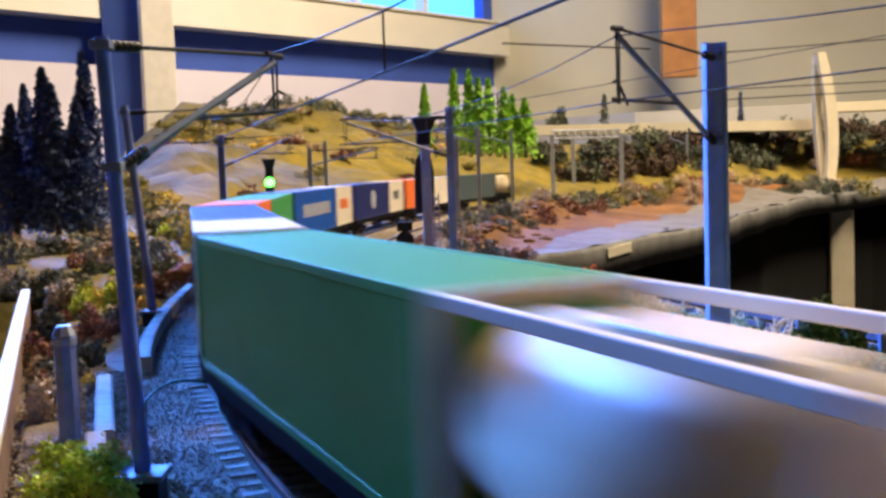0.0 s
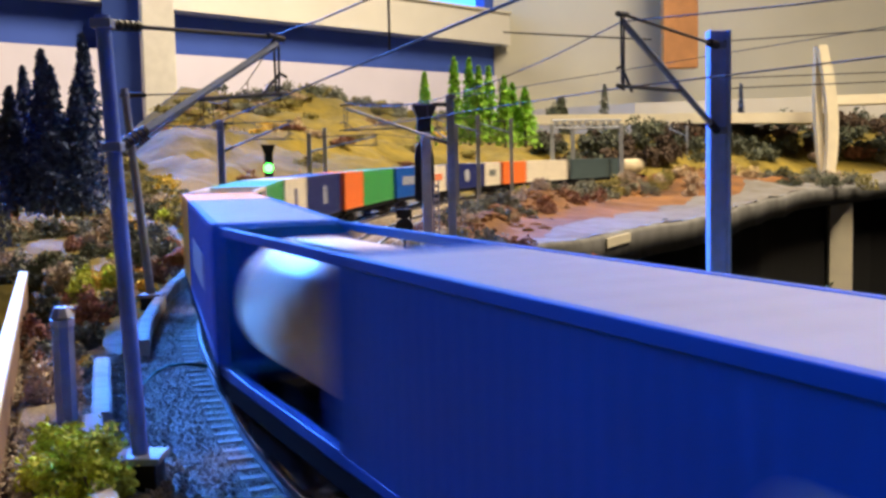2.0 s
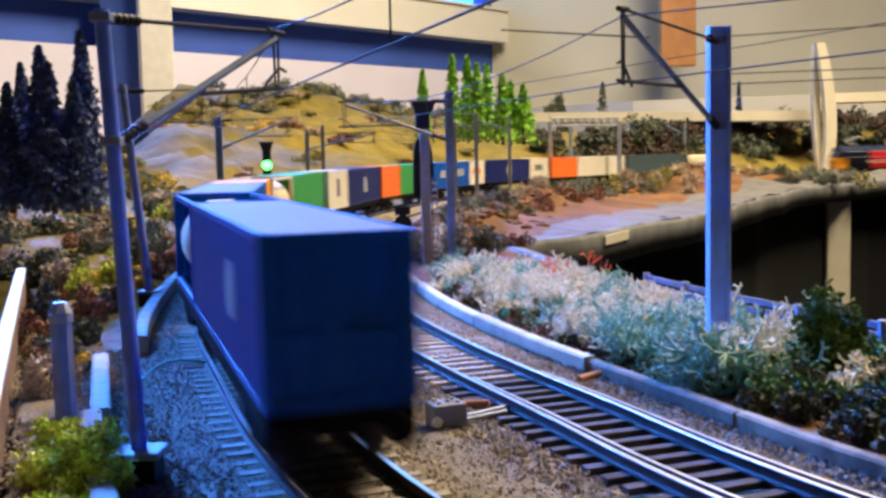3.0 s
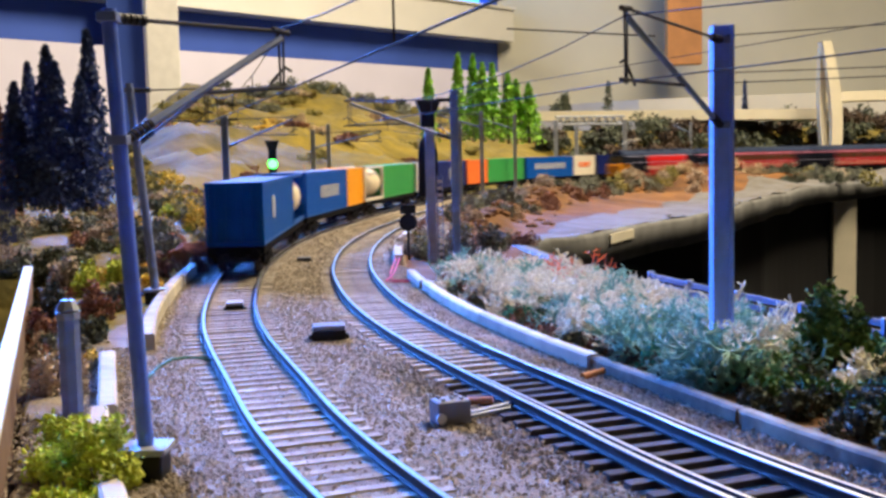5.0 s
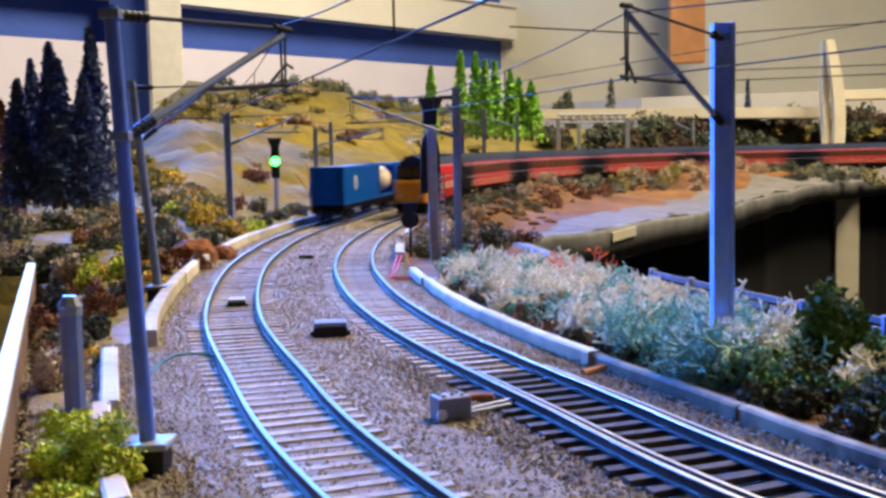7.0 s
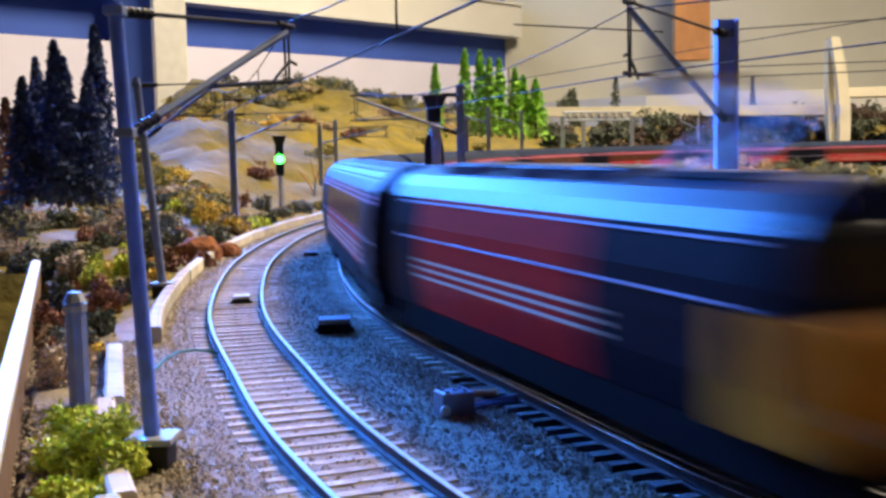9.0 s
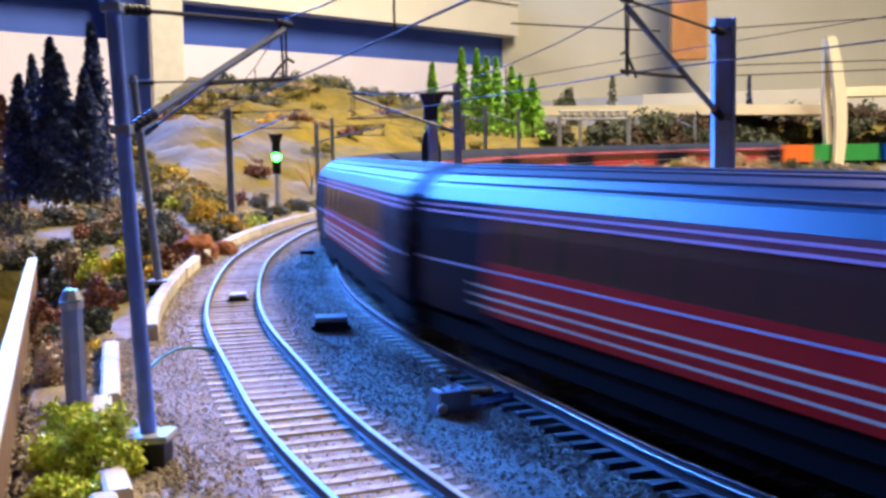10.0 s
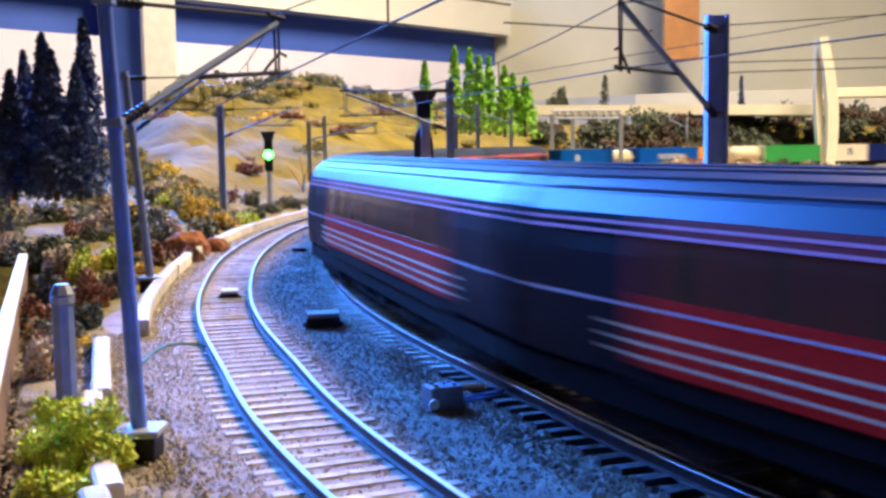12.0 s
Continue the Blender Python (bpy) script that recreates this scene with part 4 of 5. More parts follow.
def rear_signal(x, y, rz):
    """A colour light signal seen from its back: post, arched backboard, hood on a neck, ladder."""
    t = thing("colour_light_signal", "black signal seen from behind with a ladder", "signal", "signals", "", x, y, -6, rz)
    bm = bmesh.new()
    box(bm, -2.2, -1.8, 0, 2.2, 1.8, 38, 0.3)
    box(bm, -2.6, -2.1, 16, 2.0, 2.1, 70, 0.4)
    part("post", bm, GREY_METAL, t, "grey boxed post")
    bm = bmesh.new()
    out = [(-6.2, 36), (-5.8, 58), (-4.8, 63), (-2.4, 66.5), (0.6, 66.5), (2.8, 63), (3.8, 57), (4.0, 36)]
    vs = [[bm.verts.new((a, d, h)) for a, h in out] for d in (2.4, 3.6)]
    for i in range(8):
        k = (i + 1) % 8
        bm.faces.new((vs[0][i], vs[0][k], vs[1][k], vs[1][i]))
    bm.faces.new(vs[0]), bm.faces.new(vs[1])
    part("backboard", bm, BLACK, t, "black arched backboard")
    bm = bmesh.new()
    box(bm, -4.6, -2.2, 70, 2.4, 2.4, 78, 0.6)
    box(bm, -2.6, -1.4, 65, 1.0, 1.4, 71, 0.3)
    part("head", bm, BLACK, t)
    bm = bmesh.new()
    lo = [bm.verts.new((-0.8 + a * 3.6, b * 2.2, 77)) for a, b in ((-1, -1), (1, -1), (1, 1), (-1, 1))]
    hi = [bm.verts.new((-0.4 + a * 6.4, b * 5.0, 83.5 + a * 0.6)) for a, b in ((-1, -1), (1, -1), (1, 1), (-1, 1))]
    bm.faces.new(lo), bm.faces.new(hi)
    for i in range(4):
        j = (i + 1) % 4
        bm.faces.new((lo[i], lo[j], hi[j], hi[i]))
    part("hood", bm, BLACK, t)
    bm = bmesh.new()
    for a in (2.8, 5.2):
        rod(bm, (a, -2.4, 0), (a, -2.4, 46), 0.35)
    part("ladder_rail", bm, DARK_METAL, t)
    for i in range(13):
        bm = bmesh.new()
        box(bm, 2.8, -2.8, 3 + i * 3.3, 5.2, -2.0, 4.2 + i * 3.3)
        part("rung", bm, WHITE, t, "pale ladder rung")


rear_signal(-4.5, 548, 6)
sg = thing("ground_signal", "round dark signal disc beside the tracks", "signal", "", "", -17, 566, 4)
bm = bmesh.new()
rod(bm, (0, -1, 12), (0, 1, 12), 4.6, 4.6, 20)
part("disc", bm, BLACK, sg)
bm = bmesh.new()
rod(bm, (0, 0, -8), (0, 0, 14), 0.7)
box(bm, -4, -1.2, 16.5, 4, 1.2, 21)
part("post", bm, BLACK, sg)

# ---- lineside boxes ----


def lineside_box(x, y, w, d, h, rz, mat, label, name="lineside_box"):
    t = thing(name, label, "box", "lineside boxes", "", x, y, -2.9, rz)
    bm = bmesh.new()
    box(bm, -w / 2, -d / 2, 0, w / 2, d / 2, h * 0.7, 0.2)
    part("body", bm, BLACK, t)
    bm = bmesh.new()
    box(bm, -w / 2 * 0.96, -d / 2 * 0.96, h * 0.7, w / 2 * 0.96, d / 2 * 0.96, h, 0.4)
    part("lid", bm, mat, t, "blue grey lid")
    for sx in (-1, 1):
        bm = bmesh.new()
        box(bm, sx * w / 2 - 0.9, -1, 0.2, sx * w / 2 + 0.9, 1, h * 0.35)
        part("lug", bm, BLACK, t)


LIDPALE = material("pale_lid", (0.52, 0.55, 0.66), 0.5, 0, 300, 0.2, 0.2)
BOXGREY = material("box_grey", (0.20, 0.21, 0.26), 0.5, 0, 300, 0.2, 0.2)
lineside_box(-74.3, 390, 6.2, 7.4, 3.4, 8, LIDPALE, "small grey box between the rails")
lineside_box(-34.2, 325, 10, 8, 4.6, 6, BOXGREY, "blue black rectangular box on the ballast")
lineside_box(-70.9, 563, 7, 5, 2.4, 4, BOXGREY, "flat dark box on the ballast")
t = thing("point_motor", "grey point motor casing with bolts and rods", "box", "", "", 1.0, 221, -2.9, 22)
bm = bmesh.new()
box(bm, -3.6, -2.8, 0, 3.6, 2.8, 5.0, 0.4)
part("casing", bm, BOXGREY, t)
for i, (x, y) in enumerate(((-2, -1.4), (-2, 1.4), (0.4, 0), (2, -1.4), (2, 1.4))):
    bm = bmesh.new()
    rod(bm, (x, y, 4.9), (x, y, 5.5), 0.5, 0.5, 8)
    part("bolt", bm, GREY_METAL, t)
bm = bmesh.new()
rod(bm, (-3.2, -2.9, 1.8), (-3.2, -3.4, 1.8), 1.1, 1.1, 14)
part("port", bm, WHITE, t)
bm = bmesh.new()
rod(bm, (2, 1, 1.0), (17, 6, 1.0), 0.5)
rod(bm, (2, -1, 1.0), (15, 3, 0.8), 0.4)
part("drive_rod", bm, DARK_METAL, t)
ORANGE = material("rusty_orange", (0.55, 0.20, 0.06), 0.7, 0, 300, 0.4, 0.3)
for x, y, rz, ln in ((7, 236, -12, 7), (36, 262, 35, 7), (-96, 168, 10, 6)):
    bm = bmesh.new()
    rod(bm, (-ln / 2, 0, 0), (ln / 2, 0, 0.6), 0.9, 0.8, 8)
    ob = tagged(part("rusty_bar", bm, ORANGE, None, "short rusty orange bar lying on ballast"), category="bar", group="rusty bars")
    ob.matrix_basis = pose(x * MM, y * MM, -2.2 * MM, 0, 0, rz)
# bollard at the edge
t = thing("bollard", "dark post with a pale ringed cap", "bollard", "", "", -81, 236, -4)
bm = bmesh.new()
rod(bm, (0, 0, -3), (0, 0, 22), 2.4, 2.4, 8)
part("post", bm, DARK_METAL, t)
bm = bmesh.new()
rod(bm, (0, 0, 22), (0, 0, 23.6), 2.7, 2.7, 8)
rod(bm, (0, 0, 24), (0, 0, 26.2), 2.7, 1.6, 8)
part("cap", bm, GREY_METAL, t, "pale grey cap")
bm = bmesh.new()
box(bm, -6, -4, -1.5, 10, 5, 0.6, 0.3)
part("base", bm, BOXGREY, t)
# loose wires and the plug
PINK = material("pink_wire", (0.75, 0.12, 0.22), 0.5, 0, 300, 0.1, 0)
GREENWIRE = material("green_wire", (0.03, 0.16, 0.12), 0.5, 0, 300, 0.1, 0)
for n, pts, mat_, lab in (("pink_wire", [(-20, 520, 2), (-21, 470, 0), (-24, 462, -2), (-14, 460, -2.4)], PINK, "thin pink wires hanging from a trough"), ("pink_wire", [(-22, 522, 2), (-22.5, 472, 0), (-21, 464, -2), (-12, 466, -2.4)], PINK, "thin pink wires hanging from a trough"), ("green_wire", [(-74.5, 262, -3), (-73.3, 269, -1.6), (-72.6, 277, -0.6), (-71, 284, -0.2), (-68, 288.5, -0.6), (-64, 290.5, -1.4), (-59, 291, -2.6)], GREENWIRE, "thin dark green wire lying across the ballast")):
    bm = bmesh.new()
    sweep(bm, pts, [(-0.4, 0), (-0.2, 0.35), (0.2, 0.35), (0.4, 0), (0.2, -0.35), (-0.2, -0.35)])
    tagged(part(n, bm, mat_, None, lab), category="wire")

# low rail fence at the board's inner edge
t = thing("rail_fence", "low blue grey post and rail fence behind the shrubs", "fence")
prev = None
for i, y in enumerate(range(216, 420, 34)):
    s = SY(y)
    p = TRACK_B.side(s, lerp_table(EDGE, s) - 5)
    bm = bmesh.new()
    box(bm, p.x - 1.2, p.y - 1.2, -4, p.x + 1.2, p.y + 1.2, 6, 0.2)
    part("post", bm, DARK_METAL, t)
    if prev:
        for z in (1.5, 4.4):
            bm = bmesh.new()
            slab(bm, (prev.x, prev.y), (p.x, p.y), z - 0.9, z + 0.9, 0.8)
            part("rail", bm, DARK_METAL, t)
    prev = p

# ---- turnout blades in the near part of the inner track ----
t = thing("turnout_blades", "polished diverging switch rails of a turnout", "track", "", "structure")
for off, sgn in ((-8.7, 1), (8.7, 1)):
    pts = []
    for s in np.arange(SY(-60), SY(262), 6):
        k = SY(262) - s
        pts.append((*TRACK_B.side(s, off + (1.1 + 0.0090 * k + 0.00004 * k * k)), 0))
    bm = bmesh.new()
    sweep(bm, pts, [(-1.0, -2.5), (-0.25, -1.8), (-0.45, -0.4), (-0.4, -0.05), (0.4, -0.05), (0.45, -0.4), (0.25, -1.8), (1.0, -2.5)])
    r = part("switch_rail", bm, RAIL, t)
    bm = bmesh.new()
    sweep(bm, pts, [(-0.4, -0.05), (-0.36, 0.03), (0.36, 0.03), (0.4, -0.05)])
    part("rail_head", bm, RAILTOP, r)

# ---- bridge with a white arch pylon ----
b = thing("cable_bridge", "cream bridge deck with a tall white arch pylon", "bridge")
bm = bmesh.new()
slab(bm, (190, 2110), (668, 1905), 105, 123, 90)
for v in bm.verts:
    v.co.z -= 13 * (v.co.x - 190) / 478
part("deck", bm, CREAM, b)
bm = bmesh.new()
slab(bm, (668, 1905), (1300, 1750), 122, 138, 90)
part("deck", bm, CREAM, b)
for bow, shift, w, y0 in ((31, 0, 9, 1862), (-12, 8, 5.5, 1880)):
    # one bowed leg of the arch; both meet near the top
    bm = bmesh.new()
    rings = []
    for i in range(13):
        f = i / 12
        c = Vector((657 + shift * (1 - f * 0.4) - 9 * f + bow * 0.55 * math.sin(math.pi * (0.12 + 0.82 * f)), y0, -16 + 236 * f))
        k = w * (0.8 + 0.25 * math.sin(math.pi * f))
        rings.append([bm.verts.new(c + Vector((dx, dy, 0))) for dx, dy in ((-k, -8), (k, -8), (k, 8), (-k, 8))])
    for p, q in zip(rings[:-1], rings[1:]):
        for i in range(4):
            j = (i + 1) % 4
            bm.faces.new((p[i], p[j], q[j], q[i]))
    bm.faces.new(rings[0]), bm.faces.new(rings[-1])
    part("pylon", bm, CREAM, b)

# yellowed patch on the board's fascia, a small round sign and a bare twig tree by the far curve
bm = bmesh.new()
pts = [(*TRACK_B.side(q, lerp_table(EDGE, q) + 6.2), -19) for q in np.arange(1035, 1105, 10)]
sweep(bm, pts, [(-0.6, 0), (-0.6, 7), (0.6, 7), (0.6, 0)])
tagged(part("fascia_patch", bm, CREAM, None, "yellowed cream patch on the board edge"), category="patch", kind="structure")
t = thing("trackside_sign", "small round pale sign on a thin post", "sign", "", "", -104, 985, -4)
bm = bmesh.new()
rod(bm, (0, 0, 0), (0, 0, 18), 0.8)
part("post", bm, GREY_METAL, t)
bm = bmesh.new()
rod(bm, (0, -1, 20), (0, 0.2, 20), 5, 5, 18)
part("plate", bm, WHITE, t)
bm = bmesh.new()
box(bm, -2.4, -1.4, 18, -0.6, -1, 22)
box(bm, 0.6, -1.4, 18, 2.4, -1, 22)
part("lettering", bm, BLACK, t)
t = thing("bare_tree", "bare brown twig tree on the bank", "tree", "", "", -122, 1000, -3)
bm = bmesh.new()
rod(bm, (0, 0, -2), (2, 0, 26), 1.6, 0.8, 7)
part("trunk", bm, DARK_METAL, t)
bm = bmesh.new()
for a, b in (((1, 0, 14), (-9, 2, 34)), ((2, 0, 24), (8, -2, 42)), ((2, 0, 26), (-2, 1, 46)), ((-5, 1, 26), (-14, 0, 38))):
    rod(bm, a, b, 0.8, 0.3, 6)
part("limbs", bm, WOOD, t)

# ---- plants ----
rng = np.random.default_rng(5)


def foliage_material(name, c, c2):
    return material(name, c, 0.85, 0, 400, 0.4, 0.0, c2, island=0.3)


F_DARK = foliage_material("dark_foliage", (0.112, 0.128, 0.075), (0.053, 0.060, 0.045))
F_GREY = foliage_material("grey_green_foliage", (0.255, 0.255, 0.195), (0.120, 0.135, 0.105))
F_OLIVE = foliage_material("olive_foliage", (0.390, 0.330, 0.090), (0.180, 0.165, 0.053))
F_YELLOW = foliage_material("yellow_green_foliage", (0.720, 0.750, 0.075), (0.360, 0.420, 0.060))
F_GOLD = foliage_material("golden_foliage", (0.900, 0.630, 0.090), (0.540, 0.390, 0.075))
F_RUST = foliage_material("rust_foliage", (0.34, 0.15, 0.085), (0.16, 0.075, 0.05))
F_BROWN = foliage_material("brown_foliage", (0.10, 0.062, 0.035), (0.045, 0.03, 0.02))
F_SAND = foliage_material("sandy_foliage", (0.630, 0.480, 0.300), (0.330, 0.255, 0.165))
F_GREEN = foliage_material("green_foliage", (0.150, 0.255, 0.060), (0.060, 0.105, 0.030))
F_TEAL = foliage_material("teal_foliage", (0.105, 0.405, 0.285), (0.045, 0.180, 0.120))
F_LIME = foliage_material("lime_foliage", (0.36, 0.66, 0.05), (0.18, 0.40, 0.03))
F_PINE = foliage_material("conifer_foliage", (0.11, 0.16, 0.34), (0.045, 0.065, 0.14))
F_PINK = foliage_material("pinkish_foliage", (0.58, 0.47, 0.36), (0.34, 0.28, 0.22))
LICHEN = material("pale_lichen", (0.88, 0.82, 0.66), 0.9, 0, 120, 0.25, 0.2, (0.70, 0.67, 0.52))
LICHEN_TEAL = material("teal_lichen", (0.42, 0.62, 0.50), 0.9, 0, 200, 0.25, 0.2, (0.10, 0.34, 0.26))
LICHEN_RED = material("orange_lichen", (0.80, 0.20, 0.10), 0.9, 0, 200, 0.25, 0.2)
TRUNK = material("bark", (0.10, 0.07, 0.05), 0.9, 0, 250, 0.3, 0.4)


def mesh_of(name, verts, faces, mat, smooth=False):
    me = bpy.data.meshes.new(name)
    me.from_pydata((np.asarray(verts) * MM).tolist(), [], faces)
    me.materials.append(mat)
    return me


def leaves(centres, size):
    """A small bent leaf of two triangles at each centre, turned at random."""
    n = len(centres)
    a = rng.normal(size=(n, 3))
    a /= np.linalg.norm(a, axis=1)[:, None]
    b = np.cross(a, rng.normal(size=(n, 3)))
    b /= np.linalg.norm(b, axis=1)[:, None]
    c = np.cross(a, b)
    k = size * rng.uniform(0.55, 1.35, (n, 1))
    v = np.stack([centres - a * k, centres + b * k * 0.6 + c * k * 0.3, centres + a * k, centres - b * k * 0.6 + c * k * 0.3], 1).reshape(-1, 3)
    f = [q for i in range(n) for q in ((4 * i, 4 * i + 1, 4 * i + 2), (4 * i, 4 * i + 2, 4 * i + 3))]
    return v, f


def cloud(r, n, lumps=7):
    """Points over a lumpy mound of half-sizes r."""
    d = rng.normal(size=(lumps, 3))
    d /= np.linalg.norm(d, axis=1)[:, None]
    d[:, 2] = np.abs(d[:, 2]) * 0.9
    c = d * rng.uniform(0.35, 0.75, (lumps, 1))
    pick = rng.integers(0, lumps, n)
    p = rng.normal(size=(n, 3))
    p /= np.linalg.norm(p, axis=1)[:, None]
    p = c[pick] + p * rng.uniform(0.2, 0.5, (n, 1)) * rng.uniform(0.6, 1.0, (n, 1))
    p[:, 2] = np.maximum(p[:, 2], -0.15)
    return p * np.array(r)


def ground_z(x, y):
    d = np.hypot(TRACK_B.x - x, TRACK_B.y - y)
    i = int(np.argmin(d))
    s = float(TRACK_B.s[i])
    h = TRACK_B.heading(s)
    u = (x - TRACK_B.x[i]) * math.sin(h) - (y - TRACK_B.y[i]) * math.cos(h)
    return height(s, u, x, y)


FAR_BRUSH = {}


def shrub(x, y, r, h, mat, label, n=500, size=1.2, z=None, group="shrubs"):
    z = ground_z(x, y) if z is None else z
    if group in ("hill brush", "far shrubs", "undergrowth"):
        v, f = leaves(cloud((r, r, h), n) + np.array((x, y, z + h * 0.12)), size)
        FAR_BRUSH.setdefault(mat, []).append((v, f))
        return None
    if len(label.split()) < 5:
        label += " on the bank" if x < 0 else " beside the track"
    t = thing("shrub", label, "shrub", group, "", x, y, z)
    v, f = leaves(cloud((r, r, h), n) + np.array((0, 0, h * 0.12)), size)
    ob = new("foliage", mesh_of("foliage", v, f, mat))
    ob.parent = t
    bm = bmesh.new()
    for k in range(4):
        a = k * 1.6 + x
        rod(bm, (0, 0, -2), (r * 0.45 * math.cos(a), r * 0.45 * math.sin(a), h * 0.6), 0.35 + r * 0.02, 0.15, 5)
    part("woody_base", bm, TRUNK, t)
    return t


def twigs(base, height_, spread, segs, r0):
    """Branching tapered sticks; every stick forks two or three times."""
    v, f = [], []

    def stick(p, d, ln, r, depth):
        q = p + d * ln
        side = np.cross(d, (0.3, 0.5, 0.8))
        side /= np.linalg.norm(side)
        up = np.cross(side, d)
        i = len(v)
        for c, k in ((p, r), (q, r * 0.72)):
            for j in range(4):
                a = j * math.pi / 2
                v.append(c + side * math.cos(a) * k + up * math.sin(a) * k)
        for j in range(4):
            k = (j + 1) % 4
            f.append((i + j, i + k, i + 4 + k, i + 4 + j))
        f.append((i + 4, i + 5, i + 6, i + 7))
        if depth:
            for _ in range(int(rng.integers(2, 4))):
                nd = d + rng.normal(size=3) * 0.85
                nd[2] += 0.16
                stick(q, nd / np.linalg.norm(nd), ln * rng.uniform(0.6, 0.9), r * 0.74, depth - 1)

    for _ in range(segs):
        d = rng.normal(size=3) * np.array((spread, spread, 0.3)) + np.array((0, 0, 1.0))
        d /= np.linalg.norm(d)
        stick(np.array(base, float) + rng.normal(size=3) * np.array((1.6, 1.6, 0)), d, height_ * rng.uniform(0.2, 0.3), r0, 4)
    return np.array(v), f


def lichen(x, y, h, mat, label, spread=0.7, segs=4, r0=0.5):
    t = thing("lichen_bush", label, "shrub", "lichen bushes", "", x, y, ground_z(x, y) - 1)
    v, f = twigs((0, 0, 0), h, spread, segs, r0 * 1.35)
    v2, f2 = leaves(cloud((h * 0.42, h * 0.42, h * 0.62), 190) + np.array((0, 0, h * 0.1)), 0.9)
    f = f + [tuple(i + len(v) for i in q) for q in f2]
    v = np.concatenate([v, v2])
    ob = new("lichen_crown", mesh_of("lichen_crown", v, f, mat))
    ob.parent = t
    return t


# pale lichen bushes between the inner trough and the board's edge
for i in range(130):
    y = 262 + 215 * ((i * 0.618) % 1.0)
    u = rng.uniform(37, 90)
    p = TRACK_B.side(SY(y), u)
    white = y > 290
    lichen(p.x, p.y, rng.uniform(11, 19) * (1.0 if y > 300 else 1.15), LICHEN if (white and i % 5) or i % 3 == 0 else LICHEN_TEAL, "pale greenish white lichen bush on the verge" if white else "pale teal branching lichen bush", 0.7, 4, 0.62)
for x, y, h, m in ((57, 250, 22, LICHEN_TEAL), (63, 246, 25, LICHEN_TEAL), (70, 250, 27, LICHEN), (76, 256, 25, LICHEN_TEAL), (60, 262, 20, LICHEN), (66, 262, 24, LICHEN), (82, 262, 18, LICHEN), (70, 243, 15, LICHEN_TEAL), (78, 246, 14, LICHEN_TEAL), (88, 238, 12, LICHEN), (96, 246, 14, LICHEN)):
    lichen(x, y, h, m, "pale teal branching lichen bush", 1.0, 4, 0.75)
lichen(53, 428, 20, LICHEN_RED, "orange red lichen tuft", 0.9, 4, 0.5)
for i in range(26):
    y = 250 + 230 * i / 26
    p = TRACK_B.side(SY(y), rng.uniform(38, 66))
    shrub(p.x, p.y, rng.uniform(5, 8), rng.uniform(5, 8), (F_TEAL, F_GREEN, F_GREY, F_RUST, F_DARK)[i % 5], ("teal green low shrub", "green low shrub", "grey green low shrub", "dull reddish low shrub", "dark green low shrub")[i % 5], 320, 0.9)
shrub(93, 262, 12, 20, F_GREEN, "dense dark green rounded bush", 2600, 1.0)
shrub(108, 244, 11, 13, F_GREEN, "dense dark green rounded bush", 1600, 1.0)
shrub(98, 222, 12, 9, F_DARK, "dark green low shrub", 1000, 1.0)
shrub(86, 216, 9, 7, F_DARK, "dark green low shrub", 700, 1.0)
for x, y in ((82, 190), (92, 200), (78, 204), (90, 184), (84, 176)):
    shrub(x, y, 8, 7, F_DARK, "dark green low shrub behind the trough", 600, 0.9)

for i in range(46):
    y = 165 + 150 * ((i * 0.618) % 1.0)
    p = TRACK_B.side(SY(y), rng.uniform(40, 104))
    m, lab = ((F_DARK, "dark green low shrub on the verge"), (F_GREEN, "deep green low shrub on the verge"), (F_TEAL, "teal green low shrub on the verge"))[i % 3]
    shrub(p.x, p.y, rng.uniform(5, 9), rng.uniform(5, 9), m, lab, 380, 0.9)

for i in range(34):
    y = 160 + 85 * ((i * 0.618) % 1.0)
    p = TRACK_B.side(SY(y), rng.uniform(35, 82))
    m, lab = ((F_DARK, "dark green low shrub on the verge"), (F_GREEN, "deep green low shrub on the verge"))[i % 2]
    shrub(p.x, p.y, rng.uniform(6, 9), rng.uniform(5, 9), m, lab, 420, 0.9, None, "undergrowth")
for i in range(44):
    # dark undergrowth behind the trough
    y = 250 + 200 * i / 44
    p = TRACK_B.side(SY(y), rng.uniform(33, 38))
    m, lab = ((F_DARK, "dark green low shrub behind the trough"), (F_RUST, "dull reddish low shrub behind the trough"))[i % 2]
    shrub(p.x, p.y, rng.uniform(3.5, 5), rng.uniform(3.5, 6), m, lab, 240, 0.8, None, "undergrowth")

# near corner on the outer side
for i in range(26):
    y = 205 + 125 * ((i * 0.618) % 1.0)
    lo, hi = -46 - (y - 100) * 0.35 + 5, -56 - (y - 167) * 0.278 - 5
    x = lo + (hi - lo) * ((i * 0.381) % 1.0)
    if abs(x + 81) < 8 and y < 250:
        continue
    m, lab = ((F_SAND, "sandy dry shrub beside the trough"), (F_GREY, "grey green shrub beside the trough"), (F_RUST, "rust brown shrub beside the trough"), (F_DARK, "dark green shrub beside the trough"))[i % 4]
    shrub(x, y, rng.uniform(4, 6.5), rng.uniform(4, 9), m, lab, 420, 0.75)
shrub(-57, 180, 8, 8, F_YELLOW, "bright yellow green moss bush", 1200, 0.8)
shrub(-63, 190, 10, 12, F_YELLOW, "bright yellow green moss bush", 1800, 0.8)
shrub(-70, 203, 8, 10, F_YELLOW, "bright yellow green moss bush", 900, 0.8)
shrub(-60, 168, 9, 5, F_YELLOW, "bright yellow green moss bush", 1000, 0.8)
